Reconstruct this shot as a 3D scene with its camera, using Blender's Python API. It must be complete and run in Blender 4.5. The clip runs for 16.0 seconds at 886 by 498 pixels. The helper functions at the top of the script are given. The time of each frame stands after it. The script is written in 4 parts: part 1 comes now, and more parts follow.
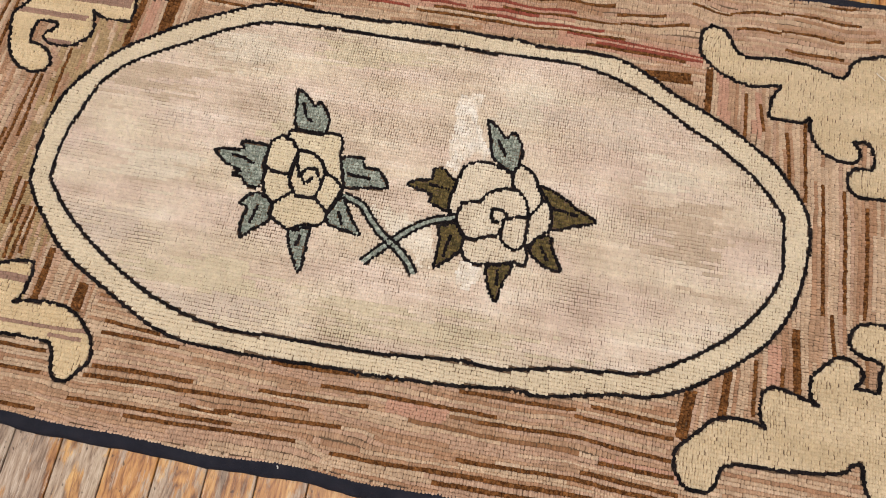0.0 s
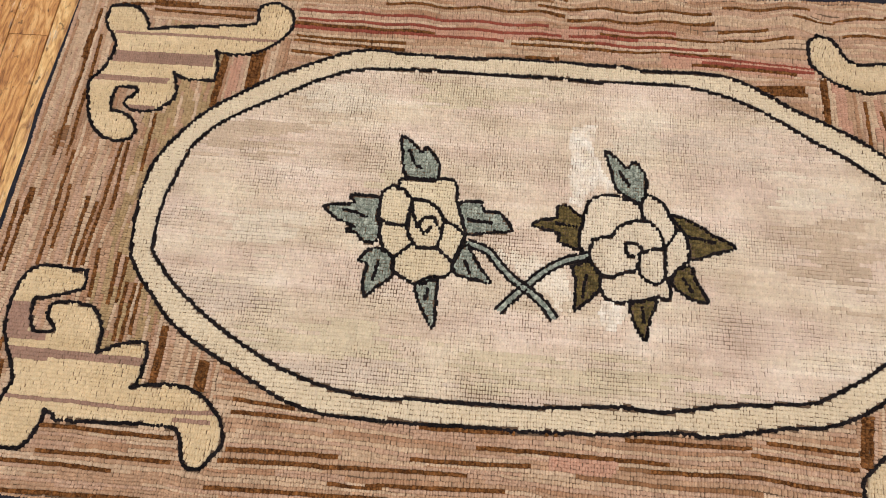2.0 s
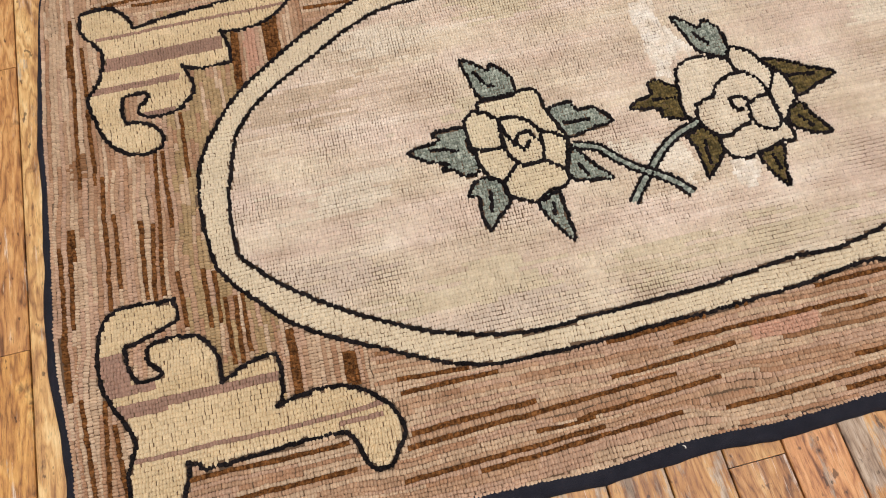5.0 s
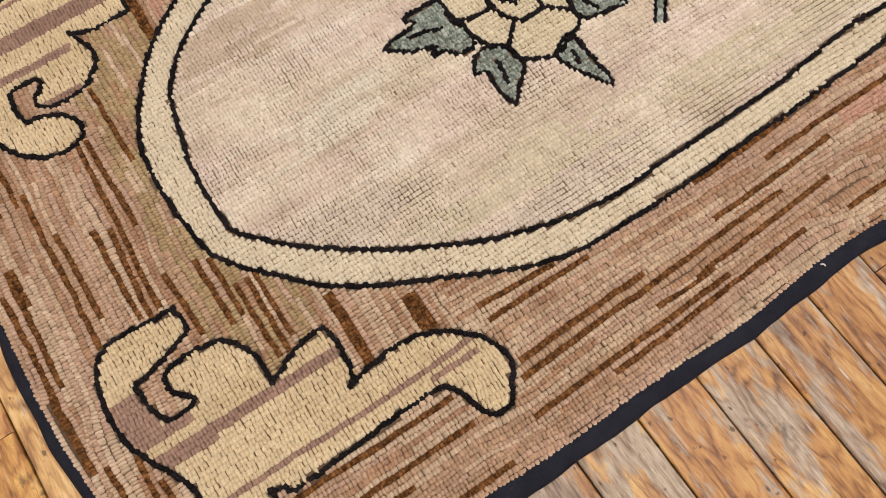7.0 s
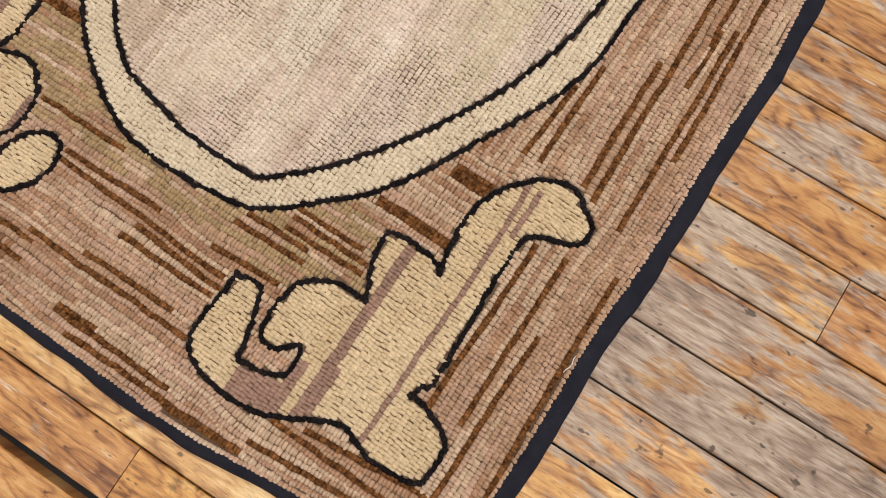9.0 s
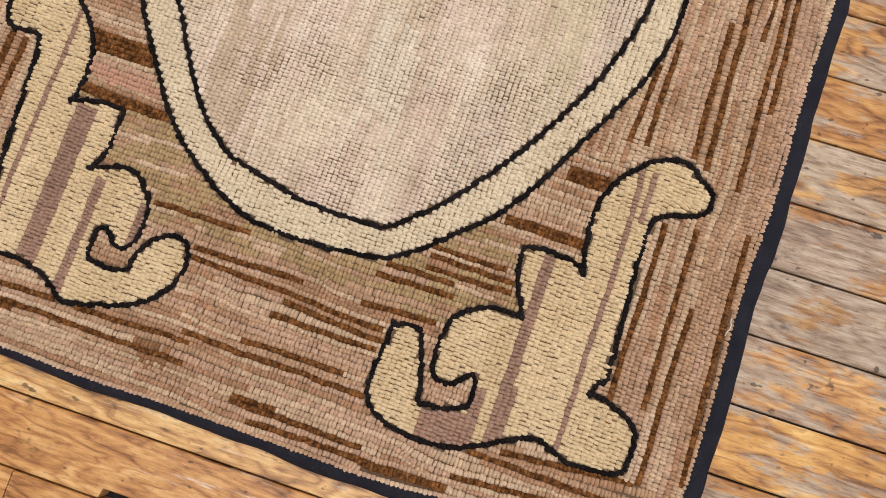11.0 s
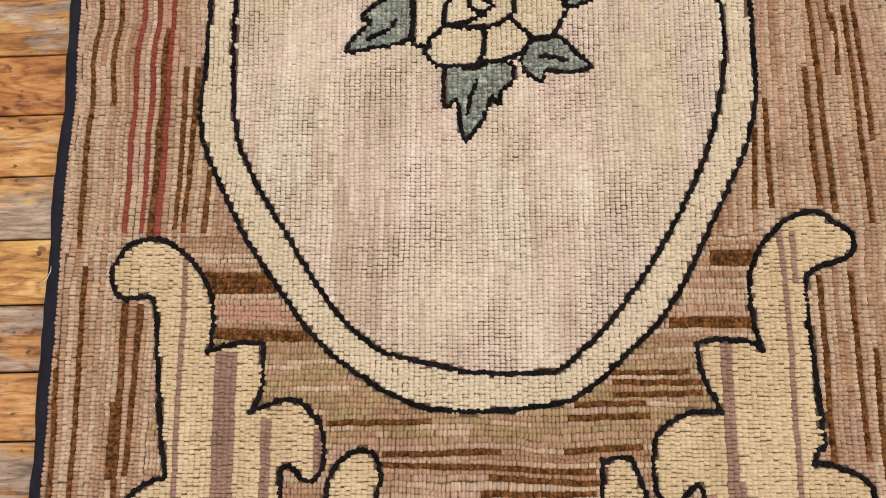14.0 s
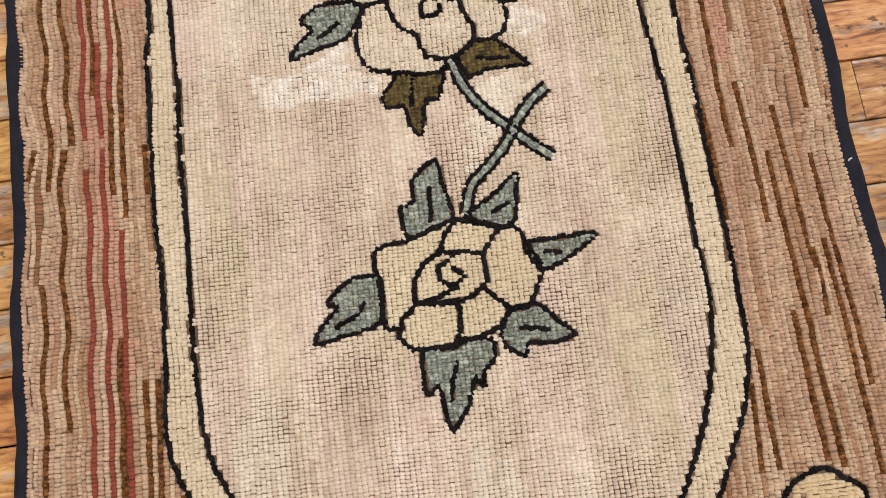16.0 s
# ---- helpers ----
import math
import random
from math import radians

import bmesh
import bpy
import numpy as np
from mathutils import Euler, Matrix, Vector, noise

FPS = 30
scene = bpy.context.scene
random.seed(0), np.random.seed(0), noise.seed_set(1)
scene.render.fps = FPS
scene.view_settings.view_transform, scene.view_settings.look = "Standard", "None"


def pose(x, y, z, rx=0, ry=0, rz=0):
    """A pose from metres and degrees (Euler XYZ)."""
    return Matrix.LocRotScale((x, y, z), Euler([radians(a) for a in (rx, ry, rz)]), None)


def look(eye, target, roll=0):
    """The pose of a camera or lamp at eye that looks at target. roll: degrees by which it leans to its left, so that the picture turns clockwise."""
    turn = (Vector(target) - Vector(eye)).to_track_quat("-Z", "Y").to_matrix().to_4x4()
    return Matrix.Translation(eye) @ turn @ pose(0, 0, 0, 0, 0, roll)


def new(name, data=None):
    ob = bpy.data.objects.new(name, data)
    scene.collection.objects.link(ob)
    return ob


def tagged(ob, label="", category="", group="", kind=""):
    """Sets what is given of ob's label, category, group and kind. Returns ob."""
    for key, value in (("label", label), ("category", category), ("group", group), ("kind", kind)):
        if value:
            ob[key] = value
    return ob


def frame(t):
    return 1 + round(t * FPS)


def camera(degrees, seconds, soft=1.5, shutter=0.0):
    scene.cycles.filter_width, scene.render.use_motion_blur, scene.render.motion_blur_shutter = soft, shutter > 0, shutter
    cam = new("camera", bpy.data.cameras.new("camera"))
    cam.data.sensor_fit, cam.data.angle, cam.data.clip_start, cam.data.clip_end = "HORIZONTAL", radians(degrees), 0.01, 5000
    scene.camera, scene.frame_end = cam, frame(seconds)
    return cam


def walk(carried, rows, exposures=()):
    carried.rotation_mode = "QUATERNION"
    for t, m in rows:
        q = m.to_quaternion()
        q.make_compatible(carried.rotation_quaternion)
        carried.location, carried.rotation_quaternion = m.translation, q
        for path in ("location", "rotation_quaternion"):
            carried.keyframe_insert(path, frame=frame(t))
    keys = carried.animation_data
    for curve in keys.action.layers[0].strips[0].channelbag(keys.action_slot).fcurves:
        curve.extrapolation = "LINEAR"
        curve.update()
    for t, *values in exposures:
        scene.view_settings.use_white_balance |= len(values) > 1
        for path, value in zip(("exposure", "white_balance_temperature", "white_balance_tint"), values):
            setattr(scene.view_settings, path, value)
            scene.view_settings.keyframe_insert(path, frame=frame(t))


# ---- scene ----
cam = camera(60.0, 16.0, soft=0.9)
PATH = [
    (0, (0.1665, -0.2823, 0.8583), (-0.0061, 0.3973, -1.0147), -3.43),
    (0.5, (0.1174, -0.2978, 0.8581), (-0.0414, 0.4125, -1.0047), -3.32),
    (1, (0.0712, -0.2852, 0.8313), (-0.0805, 0.4544, -1.0207), -3.56),
    (1.5, (0.0274, -0.2703, 0.8156), (-0.1087, 0.4898, -1.0294), -3.41),
    (2, (-0.0155, -0.2764, 0.8229), (-0.1466, 0.4887, -1.0203), -4.28),
    (2.5, (-0.0647, -0.3142, 0.8368), (-0.1872, 0.4478, -1.0083), -5.45),
    (3, (-0.0942, -0.3547, 0.8564), (-0.1992, 0.4031, -0.9915), -6.33),
    (3.5, (-0.123, -0.3491, 0.8474), (-0.1982, 0.4083, -1.0021), -6.87),
    (3.7, (-0.1368, -0.3354, 0.8353), (-0.1975, 0.4238, -1.014), -7.11),
    (5.8, (-0.3238, -0.2967, 0.661), (-0.0803, 0.4387, -1.1829), -2.56),
    (6, (-0.3322, -0.2922, 0.6492), (-0.075, 0.4262, -1.1995), -3.07),
    (6.5, (-0.3604, -0.2766, 0.6069), (-0.0686, 0.3753, -1.2613), -3.60),
    (7, (-0.3753, -0.2485, 0.5816), (-0.0693, 0.3144, -1.3129), -4.84),
    (7.5, (-0.3826, -0.2255, 0.557), (-0.0654, 0.2416, -1.3616), -5.28),
    (8, (-0.4028, -0.2032, 0.549), (-0.1058, 0.154, -1.3963), -5.85),
    (8.5, (-0.4268, -0.1922, 0.5589), (-0.1697, 0.0757, -1.4063), -7.29),
    (8.7, (-0.4416, -0.1926, 0.567), (-0.1789, 0.0648, -1.3989), -7.63),
    (10.8, (-0.4956, -0.0959, 0.6056), (-0.2505, 0.0634, -1.3729), -12.50),
    (11, (-0.4939, -0.0627, 0.6077), (-0.246, 0.0899, -1.371), -12.31),
    (11.5, (-0.5008, -0.0093, 0.6194), (-0.2329, 0.1368, -1.3572), -12.38),
    (12, (-0.5188, 0.0213, 0.6525), (-0.2346, 0.173, -1.3214), -15.01),
    (12.5, (-0.5442, 0.0565, 0.6833), (-0.2414, 0.2037, -1.2882), -16.10),
    (13, (-0.5274, 0.0656, 0.6791), (-0.204, 0.2054, -1.2896), -17.19),
    (13.5, (-0.4811, 0.0818, 0.6388), (-0.1346, 0.2013, -1.3273), -16.10),
    (14, (-0.4297, 0.1021, 0.625), (-0.0744, 0.183, -1.3415), -12.90),
    (14.5, (-0.3752, 0.1244, 0.6341), (-0.0275, 0.1957, -1.3341), -14.23),
    (15, (-0.3268, 0.1274, 0.6431), (0.0507, 0.1631, -1.3206), -10.07),
    (15.5, (-0.2525, 0.1043, 0.6341), (0.114, 0.1275, -1.3319), -9.57),
    (16, (-0.1928, 0.1035, 0.6304), (0.176, 0.0909, -1.3352), -5.08),
]
walk(cam, [(t, look(eye, target, roll)) for t, eye, target, roll in PATH])

# ---------------------------------------------------------------- light
world = bpy.data.worlds.new("sky")
scene.world = world
world.use_nodes = True
wt = world.node_tree
sky = wt.nodes.new("ShaderNodeTexSky")
sky.sky_type, sky.sun_disc, sky.sun_elevation, sky.sun_rotation = "NISHITA", False, radians(40), radians(180)
wt.links.new(sky.outputs[0], wt.nodes["Background"].inputs[0])
wt.nodes["Background"].inputs[1].default_value = 0.12


def area(name, m, sx, sy, watts, colour):
    d = bpy.data.lights.new(name, "AREA")
    d.shape, d.size, d.size_y, d.energy, d.color = "RECTANGLE", sx, sy, watts, colour
    ob = new(name, d)
    ob.matrix_world = m
    return ob


# two long assumed ceiling lights over the rug, for the unseen overhead light
area("ceiling_lamp", pose(-0.55, 0.1, 2.52, 0, 0, 90), 1.5, 0.3, 29.9, (1.0, 0.972, 0.982))
area("ceiling_lamp", pose(0.75, 0.1, 2.52, 0, 0, 90), 1.5, 0.3, 23.1, (1.0, 0.972, 0.982))
# added fill light through an invented window behind the first position
area("window_daylight", look((0.3, -1.86, 1.55), (-0.1, 0.3, 0.0)), 1.5, 1.2, 11.5, (0.95, 0.98, 1.0))

# ---------------------------------------------------------------- materials


def ramp(nt, fac, stops):
    r = nt.nodes.new("ShaderNodeValToRGB")
    while len(r.color_ramp.elements) < len(stops):
        r.color_ramp.elements.new(0.5)
    for e, (p, c) in zip(r.color_ramp.elements, stops):
        e.position, e.color = p, (*c, 1)
    nt.links.new(fac, r.inputs[0])
    return r.outputs[0]


def base(name, rough=0.9):
    m = bpy.data.materials.new(name)
    m.use_nodes = True
    nt = m.node_tree
    b = nt.nodes["Principled BSDF"]
    b.inputs["Roughness"].default_value = rough
    return m, nt, b


def texco(nt, scale=(1, 1, 1), kind="Object"):
    c = nt.nodes.new("ShaderNodeTexCoord")
    mp = nt.nodes.new("ShaderNodeMapping")
    mp.inputs["Scale"].default_value = scale
    nt.links.new(c.outputs[kind], mp.inputs[0])
    return mp


def noise_tex(nt, vec, scale, detail=3.0, rough=0.55):
    n = nt.nodes.new("ShaderNodeTexNoise")
    n.inputs["Scale"].default_value, n.inputs["Detail"].default_value, n.inputs["Roughness"].default_value = scale, detail, rough
    nt.links.new(vec, n.inputs["Vector"])
    return n.outputs["Fac"]


def mix(nt, fac, a, b, how="MIX"):
    n = nt.nodes.new("ShaderNodeMix")
    n.data_type, n.blend_type = "RGBA", how
    for sock, v in ((n.inputs[0], fac), (n.inputs[6], a), (n.inputs[7], b)):
        if isinstance(v, (int, float)):
            sock.default_value = v
        elif isinstance(v, tuple):
            sock.default_value = (*v, 1)
        else:
            nt.links.new(v, sock)
    return n.outputs[2]


def math_node(nt, op, a, b=0.0, c=0.0):
    n = nt.nodes.new("ShaderNodeMath")
    n.operation = op
    for sock, v in zip(n.inputs, (a, b, c)):
        if isinstance(v, (int, float)):
            sock.default_value = v
        else:
            nt.links.new(v, sock)
    return n.outputs[0]


def bump(nt, b, height, strength, dist):
    n = nt.nodes.new("ShaderNodeBump")
    n.inputs["Strength"].default_value, n.inputs["Distance"].default_value = strength, dist
    nt.links.new(height, n.inputs["Height"])
    nt.links.new(n.outputs[0], b.inputs["Normal"])


def yarn(name, colour, other=None, along=(1, 1, 1), scale=9.0, spread=0.22, stops=(0.38, 0.62)):
    """Wool or rag yarn: two dyes that drift into one another, loop by loop variation, fine fibres."""
    m, nt, b = base(name, 0.93)
    mp = texco(nt, along)
    col = ramp(nt, noise_tex(nt, mp.outputs[0], scale, 4.0, 0.6), [(stops[0], colour), (stops[1], other or tuple(v * 0.84 for v in colour))])
    geo = nt.nodes.new("ShaderNodeNewGeometry")
    per = math_node(nt, "MULTIPLY_ADD", geo.outputs["Random Per Island"], spread, 1.0 - spread * 0.55)
    fib = noise_tex(nt, texco(nt).outputs[0], 900.0, 2.0)
    per = math_node(nt, "MULTIPLY", per, math_node(nt, "MULTIPLY_ADD", fib, 0.5, 0.75))
    grey = nt.nodes.new("ShaderNodeCombineColor")
    for n in range(3):
        nt.links.new(per, grey.inputs[n])
    nt.links.new(mix(nt, 1.0, col, grey.outputs[0], "MULTIPLY"), b.inputs["Base Color"])
    b.inputs["Specular IOR Level"].default_value = 0.08
    bump(nt, b, fib, 0.5, 0.0006)
    return m


def two_scale(name, colour, other, scale, rough, relief=0.3, dist=0.002, along=(1, 1, 1)):
    m, nt, b = base(name, rough)
    mp = texco(nt, along)
    big = noise_tex(nt, mp.outputs[0], scale, 3.0)
    fine = noise_tex(nt, mp.outputs[0], scale * 22, 4.0)
    col = ramp(nt, math_node(nt, "MULTIPLY_ADD", fine, 0.35, math_node(nt, "MULTIPLY", big, 0.65)), [(0.36, colour), (0.64, other)])
    nt.links.new(col, b.inputs["Base Color"])
    bump(nt, b, fine, relief, dist)
    return m


def field_yarn():
    """Faded field: cream, tan and pink rags in long streaks and soft blotches."""
    m, nt, b = base("field_yarn", 0.93)
    streak = noise_tex(nt, texco(nt, (3.0, 60, 1)).outputs[0], 1.0, 5.0, 0.72)
    blotch = noise_tex(nt, texco(nt, (9, 12, 1)).outputs[0], 1.0, 4.0, 0.6)
    f = math_node(nt, "MULTIPLY_ADD", streak, 0.52, math_node(nt, "MULTIPLY", blotch, 0.48))
    col = ramp(nt, f, [(0.35, (0.52, 0.415, 0.315)), (0.45, (0.64, 0.535, 0.425)), (0.53, (0.71, 0.61, 0.495)), (0.63, (0.79, 0.712, 0.605))])
    hue = noise_tex(nt, texco(nt, (4, 14, 1)).outputs[0], 1.3, 3.0, 0.5)
    col = mix(nt, 1.0, col, ramp(nt, hue, [(0.40, (1.0, 1.0, 0.965)), (0.62, (1.0, 0.962, 0.985))]), "MULTIPLY")
    geo = nt.nodes.new("ShaderNodeNewGeometry")
    fib = noise_tex(nt, texco(nt).outputs[0], 900.0, 2.0)
    per = math_node(nt, "MULTIPLY_ADD", geo.outputs["Random Per Island"], 0.13, 0.93)
    per = math_node(nt, "MULTIPLY", per, math_node(nt, "MULTIPLY_ADD", fib, 0.5, 0.75))
    grey = nt.nodes.new("ShaderNodeCombineColor")
    for n in range(3):
        nt.links.new(per, grey.inputs[n])
    nt.links.new(mix(nt, 1.0, col, grey.outputs[0], "MULTIPLY"), b.inputs["Base Color"])
    b.inputs["Specular IOR Level"].default_value = 0.08
    bump(nt, b, fib, 0.5, 0.0006)
    return m


FIELD = field_yarn()
BAND = yarn("band_yarn", (0.70, 0.605, 0.45), (0.645, 0.545, 0.395), (1, 3, 1), 8.0, 0.10)
SCROLL = yarn("scroll_yarn", (0.69, 0.555, 0.36), (0.61, 0.475, 0.29), (1, 4, 1), 7.0, 0.14)
PETAL_PALE = yarn("washed_petal_yarn", (0.74, 0.655, 0.52), (0.67, 0.575, 0.44), (1, 1, 1), 22.0, 0.14)
PETAL = yarn("petal_yarn", (0.72, 0.63, 0.46), (0.66, 0.56, 0.395), (1, 1, 1), 9.0, 0.10)
STRAW = yarn("dark_straw_yarn", (0.65, 0.53, 0.36), (0.58, 0.46, 0.295), (1, 4, 1), 7.0, 0.14)
MAUVE = yarn("mauve_yarn", (0.37, 0.235, 0.175), None, (1, 1, 1), 14.0, 0.14)
SAGE = yarn("sage_yarn", (0.43, 0.46, 0.39), (0.16, 0.19, 0.155), (1, 1, 1), 300.0, 0.45)
# olive: the pale mottle and wide spread paint highlights into the loops' colour
OLIVE = yarn("olive_yarn", (0.20, 0.145, 0.055), (0.075, 0.06, 0.026), (1, 1, 1), 220.0, 0.45)
BLACK = yarn("outline_yarn", (0.008, 0.0065, 0.007), (0.018, 0.0145, 0.015), (1, 1, 1), 30.0, 0.4)
WORN = yarn("worn_yarn", (0.84, 0.79, 0.71), (0.72, 0.63, 0.52), (1, 1, 1), 60.0, 0.2)
PALE = yarn("pale_yarn", (0.80, 0.73, 0.62), (0.71, 0.62, 0.50), (1, 3, 1), 14.0, 0.10)
LIGHT = yarn("light_yarn", (0.747, 0.664, 0.546), (0.675, 0.587, 0.469), (1, 6, 1), 14.0, 0.12)
DUN = yarn("dun_yarn", (0.618, 0.500, 0.381), (0.556, 0.443, 0.330), (1, 6, 1), 14.0, 0.12)
BLUSH = yarn("blush_yarn", (0.685, 0.582, 0.479), (0.628, 0.525, 0.427), (1, 6, 1), 14.0, 0.12)
CREAM = yarn("cream_yarn", (0.675, 0.585, 0.435), (0.61, 0.52, 0.38), (1, 6, 1), 14.0, 0.12)
# border rags: the 0.27 spread colours some loops lighter, in place of highlights
TAN = yarn("tan_rag", (0.492, 0.323, 0.208), (0.415, 0.267, 0.168), (1, 1, 1), 22.0, 0.27)
PINK = yarn("pink_rag", (0.525, 0.358, 0.253), (0.463, 0.304, 0.208), (1, 1, 1), 22.0, 0.27)
BEIGE = yarn("beige_rag", (0.583, 0.435, 0.301), (0.506, 0.363, 0.244), (1, 1, 1), 22.0, 0.27)
SAND = yarn("sand_rag", (0.616, 0.463, 0.329), (0.554, 0.411, 0.286), (1, 1, 1), 22.0, 0.27)
RUSSET = yarn("russet_rag", (0.439, 0.267, 0.162), (0.382, 0.224, 0.134), (1, 1, 1), 22.0, 0.27)
BROWN = yarn("brown_rag", (0.25, 0.108, 0.036), (0.07, 0.027, 0.009), (1, 1, 1), 260.0, 0.5)
UMBER = yarn("umber_rag", (0.31, 0.165, 0.085), (0.25, 0.13, 0.062), (1, 1, 1), 30.0, 0.3)
ROSE = yarn("rose_rag", (0.305, 0.080, 0.054), (0.235, 0.060, 0.040), (1, 1, 1), 30.0, 0.25)
MOSS = yarn("moss_rag", (0.444, 0.320, 0.177), (0.372, 0.263, 0.138), (1, 1, 1), 22.0, 0.27)
CORAL = yarn("coral_rag", (0.55, 0.33, 0.235), (0.49, 0.29, 0.20), (1, 1, 1), 30.0, 0.18)
BURLAP = two_scale("burlap", (0.16, 0.102, 0.060), (0.10, 0.062, 0.036), 60.0, 0.95, 0.6, 0.001)
TAPE = two_scale("binding_cloth", (0.011, 0.012, 0.020), (0.020, 0.021, 0.031), 60.0, 0.85, 0.9, 0.0012)
TAPE.node_tree.nodes["Principled BSDF"].inputs["Specular IOR Level"].default_value = 0.2
PLASTER = two_scale("wall_paint", (0.70, 0.67, 0.62), (0.64, 0.61, 0.56), 2.0, 0.85, 0.15, 0.002)
CEILING = two_scale("ceiling_paint", (0.80, 0.79, 0.77), (0.75, 0.74, 0.72), 2.0, 0.9, 0.1, 0.002)
# near-black, so that the joints and the broken-out slot look dark
SUBFLOOR = two_scale("near_black_subfloor", (0.010, 0.009, 0.009), (0.022, 0.020, 0.019), 30.0, 0.95)
TRIM = two_scale("trim_paint", (0.74, 0.72, 0.68), (0.68, 0.66, 0.62), 5.0, 0.5, 0.1, 0.001)


def plank_wood():
    """Worn strip oak: amber finish, stretched grain, grey bare patches, dark pores and specks."""
    m, nt, b = base("worn_oak", 0.5)
    info = nt.nodes.new("ShaderNodeObjectInfo")
    c = nt.nodes.new("ShaderNodeTexCoord")
    off = nt.nodes.new("ShaderNodeVectorMath")
    off.operation = "MULTIPLY_ADD"
    comb = nt.nodes.new("ShaderNodeCombineXYZ")
    for n in range(3):
        nt.links.new(info.outputs["Random"], comb.inputs[n])
    nt.links.new(comb.outputs[0], off.inputs[0])
    off.inputs[1].default_value = (37.0, 53.0, 11.0)
    nt.links.new(c.outputs["Object"], off.inputs[2])
    pos = off.outputs[0]

    def stretched(x, y):
        mp = nt.nodes.new("ShaderNodeMapping")
        mp.inputs["Scale"].default_value = (x, y, 1)
        nt.links.new(pos, mp.inputs[0])
        return mp.outputs[0]

    grain = noise_tex(nt, stretched(400, 34), 1.0, 5.0, 0.68)
    pores = noise_tex(nt, stretched(900, 120), 1.0, 2.0, 0.5)
    tone = noise_tex(nt, stretched(60, 13), 1.0, 6.0, 0.64)
    swirl = noise_tex(nt, stretched(20, 4.0), 1.0, 4.0, 0.55)
    rings = math_node(nt, "MULTIPLY_ADD", math_node(nt, "SINE", math_node(nt, "MULTIPLY_ADD", swirl, 92.0, math_node(nt, "MULTIPLY", tone, 5.0))), 0.5, 0.5)
    rings = math_node(nt, "POWER", rings, 0.5)
    figure = math_node(nt, "MULTIPLY_ADD", rings, 0.13, math_node(nt, "MULTIPLY_ADD", grain, 0.24, math_node(nt, "MULTIPLY", tone, 0.61)))
    amber = ramp(nt, figure, [(0.36, (0.165, 0.068, 0.024)), (0.45, (0.37, 0.17, 0.056)), (0.545, (0.545, 0.29, 0.098)), (0.66, (0.70, 0.46, 0.20))])
    amber = mix(nt, 1.0, amber, info.outputs["Color"], "MULTIPLY")
    grey = ramp(nt, math_node(nt, "MULTIPLY_ADD", rings, 0.10, math_node(nt, "MULTIPLY_ADD", grain, 0.6, math_node(nt, "MULTIPLY", tone, 0.4))), [(0.36, (0.12, 0.088, 0.068)), (0.52, (0.29, 0.228, 0.175)), (0.72, (0.52, 0.45, 0.38))])
    bare = noise_tex(nt, stretched(36, 11), 1.0, 7.0, 0.68)
    bare = math_node(nt, "ADD", bare, math_node(nt, "MULTIPLY_ADD", grain, 0.20, -0.10))
    bare = math_node(nt, "ADD", bare, math_node(nt, "MULTIPLY_ADD", info.outputs["Alpha"], 0.34, -0.17))
    bmask = ramp(nt, bare, [(0.515, (0, 0, 0)), (0.575, (1, 1, 1))])
    bm_val = nt.nodes.new("ShaderNodeRGBToBW")
    nt.links.new(bmask, bm_val.inputs[0])
    col = mix(nt, math_node(nt, "MULTIPLY", bm_val.outputs[0], 0.82), amber, grey)
    chalk = ramp(nt, noise_tex(nt, stretched(230, 17), 1.0, 5.0, 0.72), [(0.58, (0, 0, 0)), (0.68, (0.7, 0.7, 0.7))])
    worn_at = ramp(nt, noise_tex(nt, stretched(26, 14), 1.0, 3.0, 0.6), [(0.50, (0, 0, 0)), (0.62, (1, 1, 1))])
    col = mix(nt, mix(nt, 1.0, chalk, worn_at, "MULTIPLY"), col, (0.74, 0.66, 0.56))
    col = mix(nt, 0.6, col, ramp(nt, pores, [(0.30, (0.45, 0.42, 0.40)), (0.44, (1, 1, 1))]), "MULTIPLY")
    speck = noise_tex(nt, stretched(130, 70), 1.0, 2.0)
    dots = ramp(nt, speck, [(0.67, (1, 1, 1)), (0.72, (0.20, 0.18, 0.18))])
    col = mix(nt, 0.85, col, dots, "MULTIPLY")
    stain = ramp(nt, noise_tex(nt, stretched(40, 22), 1.0, 4.0, 0.7), [(0.63, (1, 1, 1)), (0.72, (0.33, 0.34, 0.37))])
    col = mix(nt, 0.8, col, stain, "MULTIPLY")
    col = mix(nt, 1.0, col, (1.06, 1.05, 1.04), "MULTIPLY")
    nt.links.new(col, b.inputs["Base Color"])
    nt.links.new(math_node(nt, "MULTIPLY_ADD", bm_val.outputs[0], 0.28, 0.40), b.inputs["Roughness"])
    bump(nt, b, math_node(nt, "ADD", grain, math_node(nt, "MULTIPLY", tone, 0.6)), 0.35, 0.0012)
    return m


OAK = plank_wood()

# ---------------------------------------------------------------- builders


def link_mesh(name, me, parent, label="", mats=()):
    for m in mats:
        me.materials.append(m)
    ob = new(name, me)
    if parent is not None:
        ob.parent = parent
    return tagged(ob, label)


def part(name, bm, material, parent, label=""):
    me = bpy.data.meshes.new(name)
    bm.to_mesh(me)
    bm.free()
    return link_mesh(name, me, parent, label, [material])


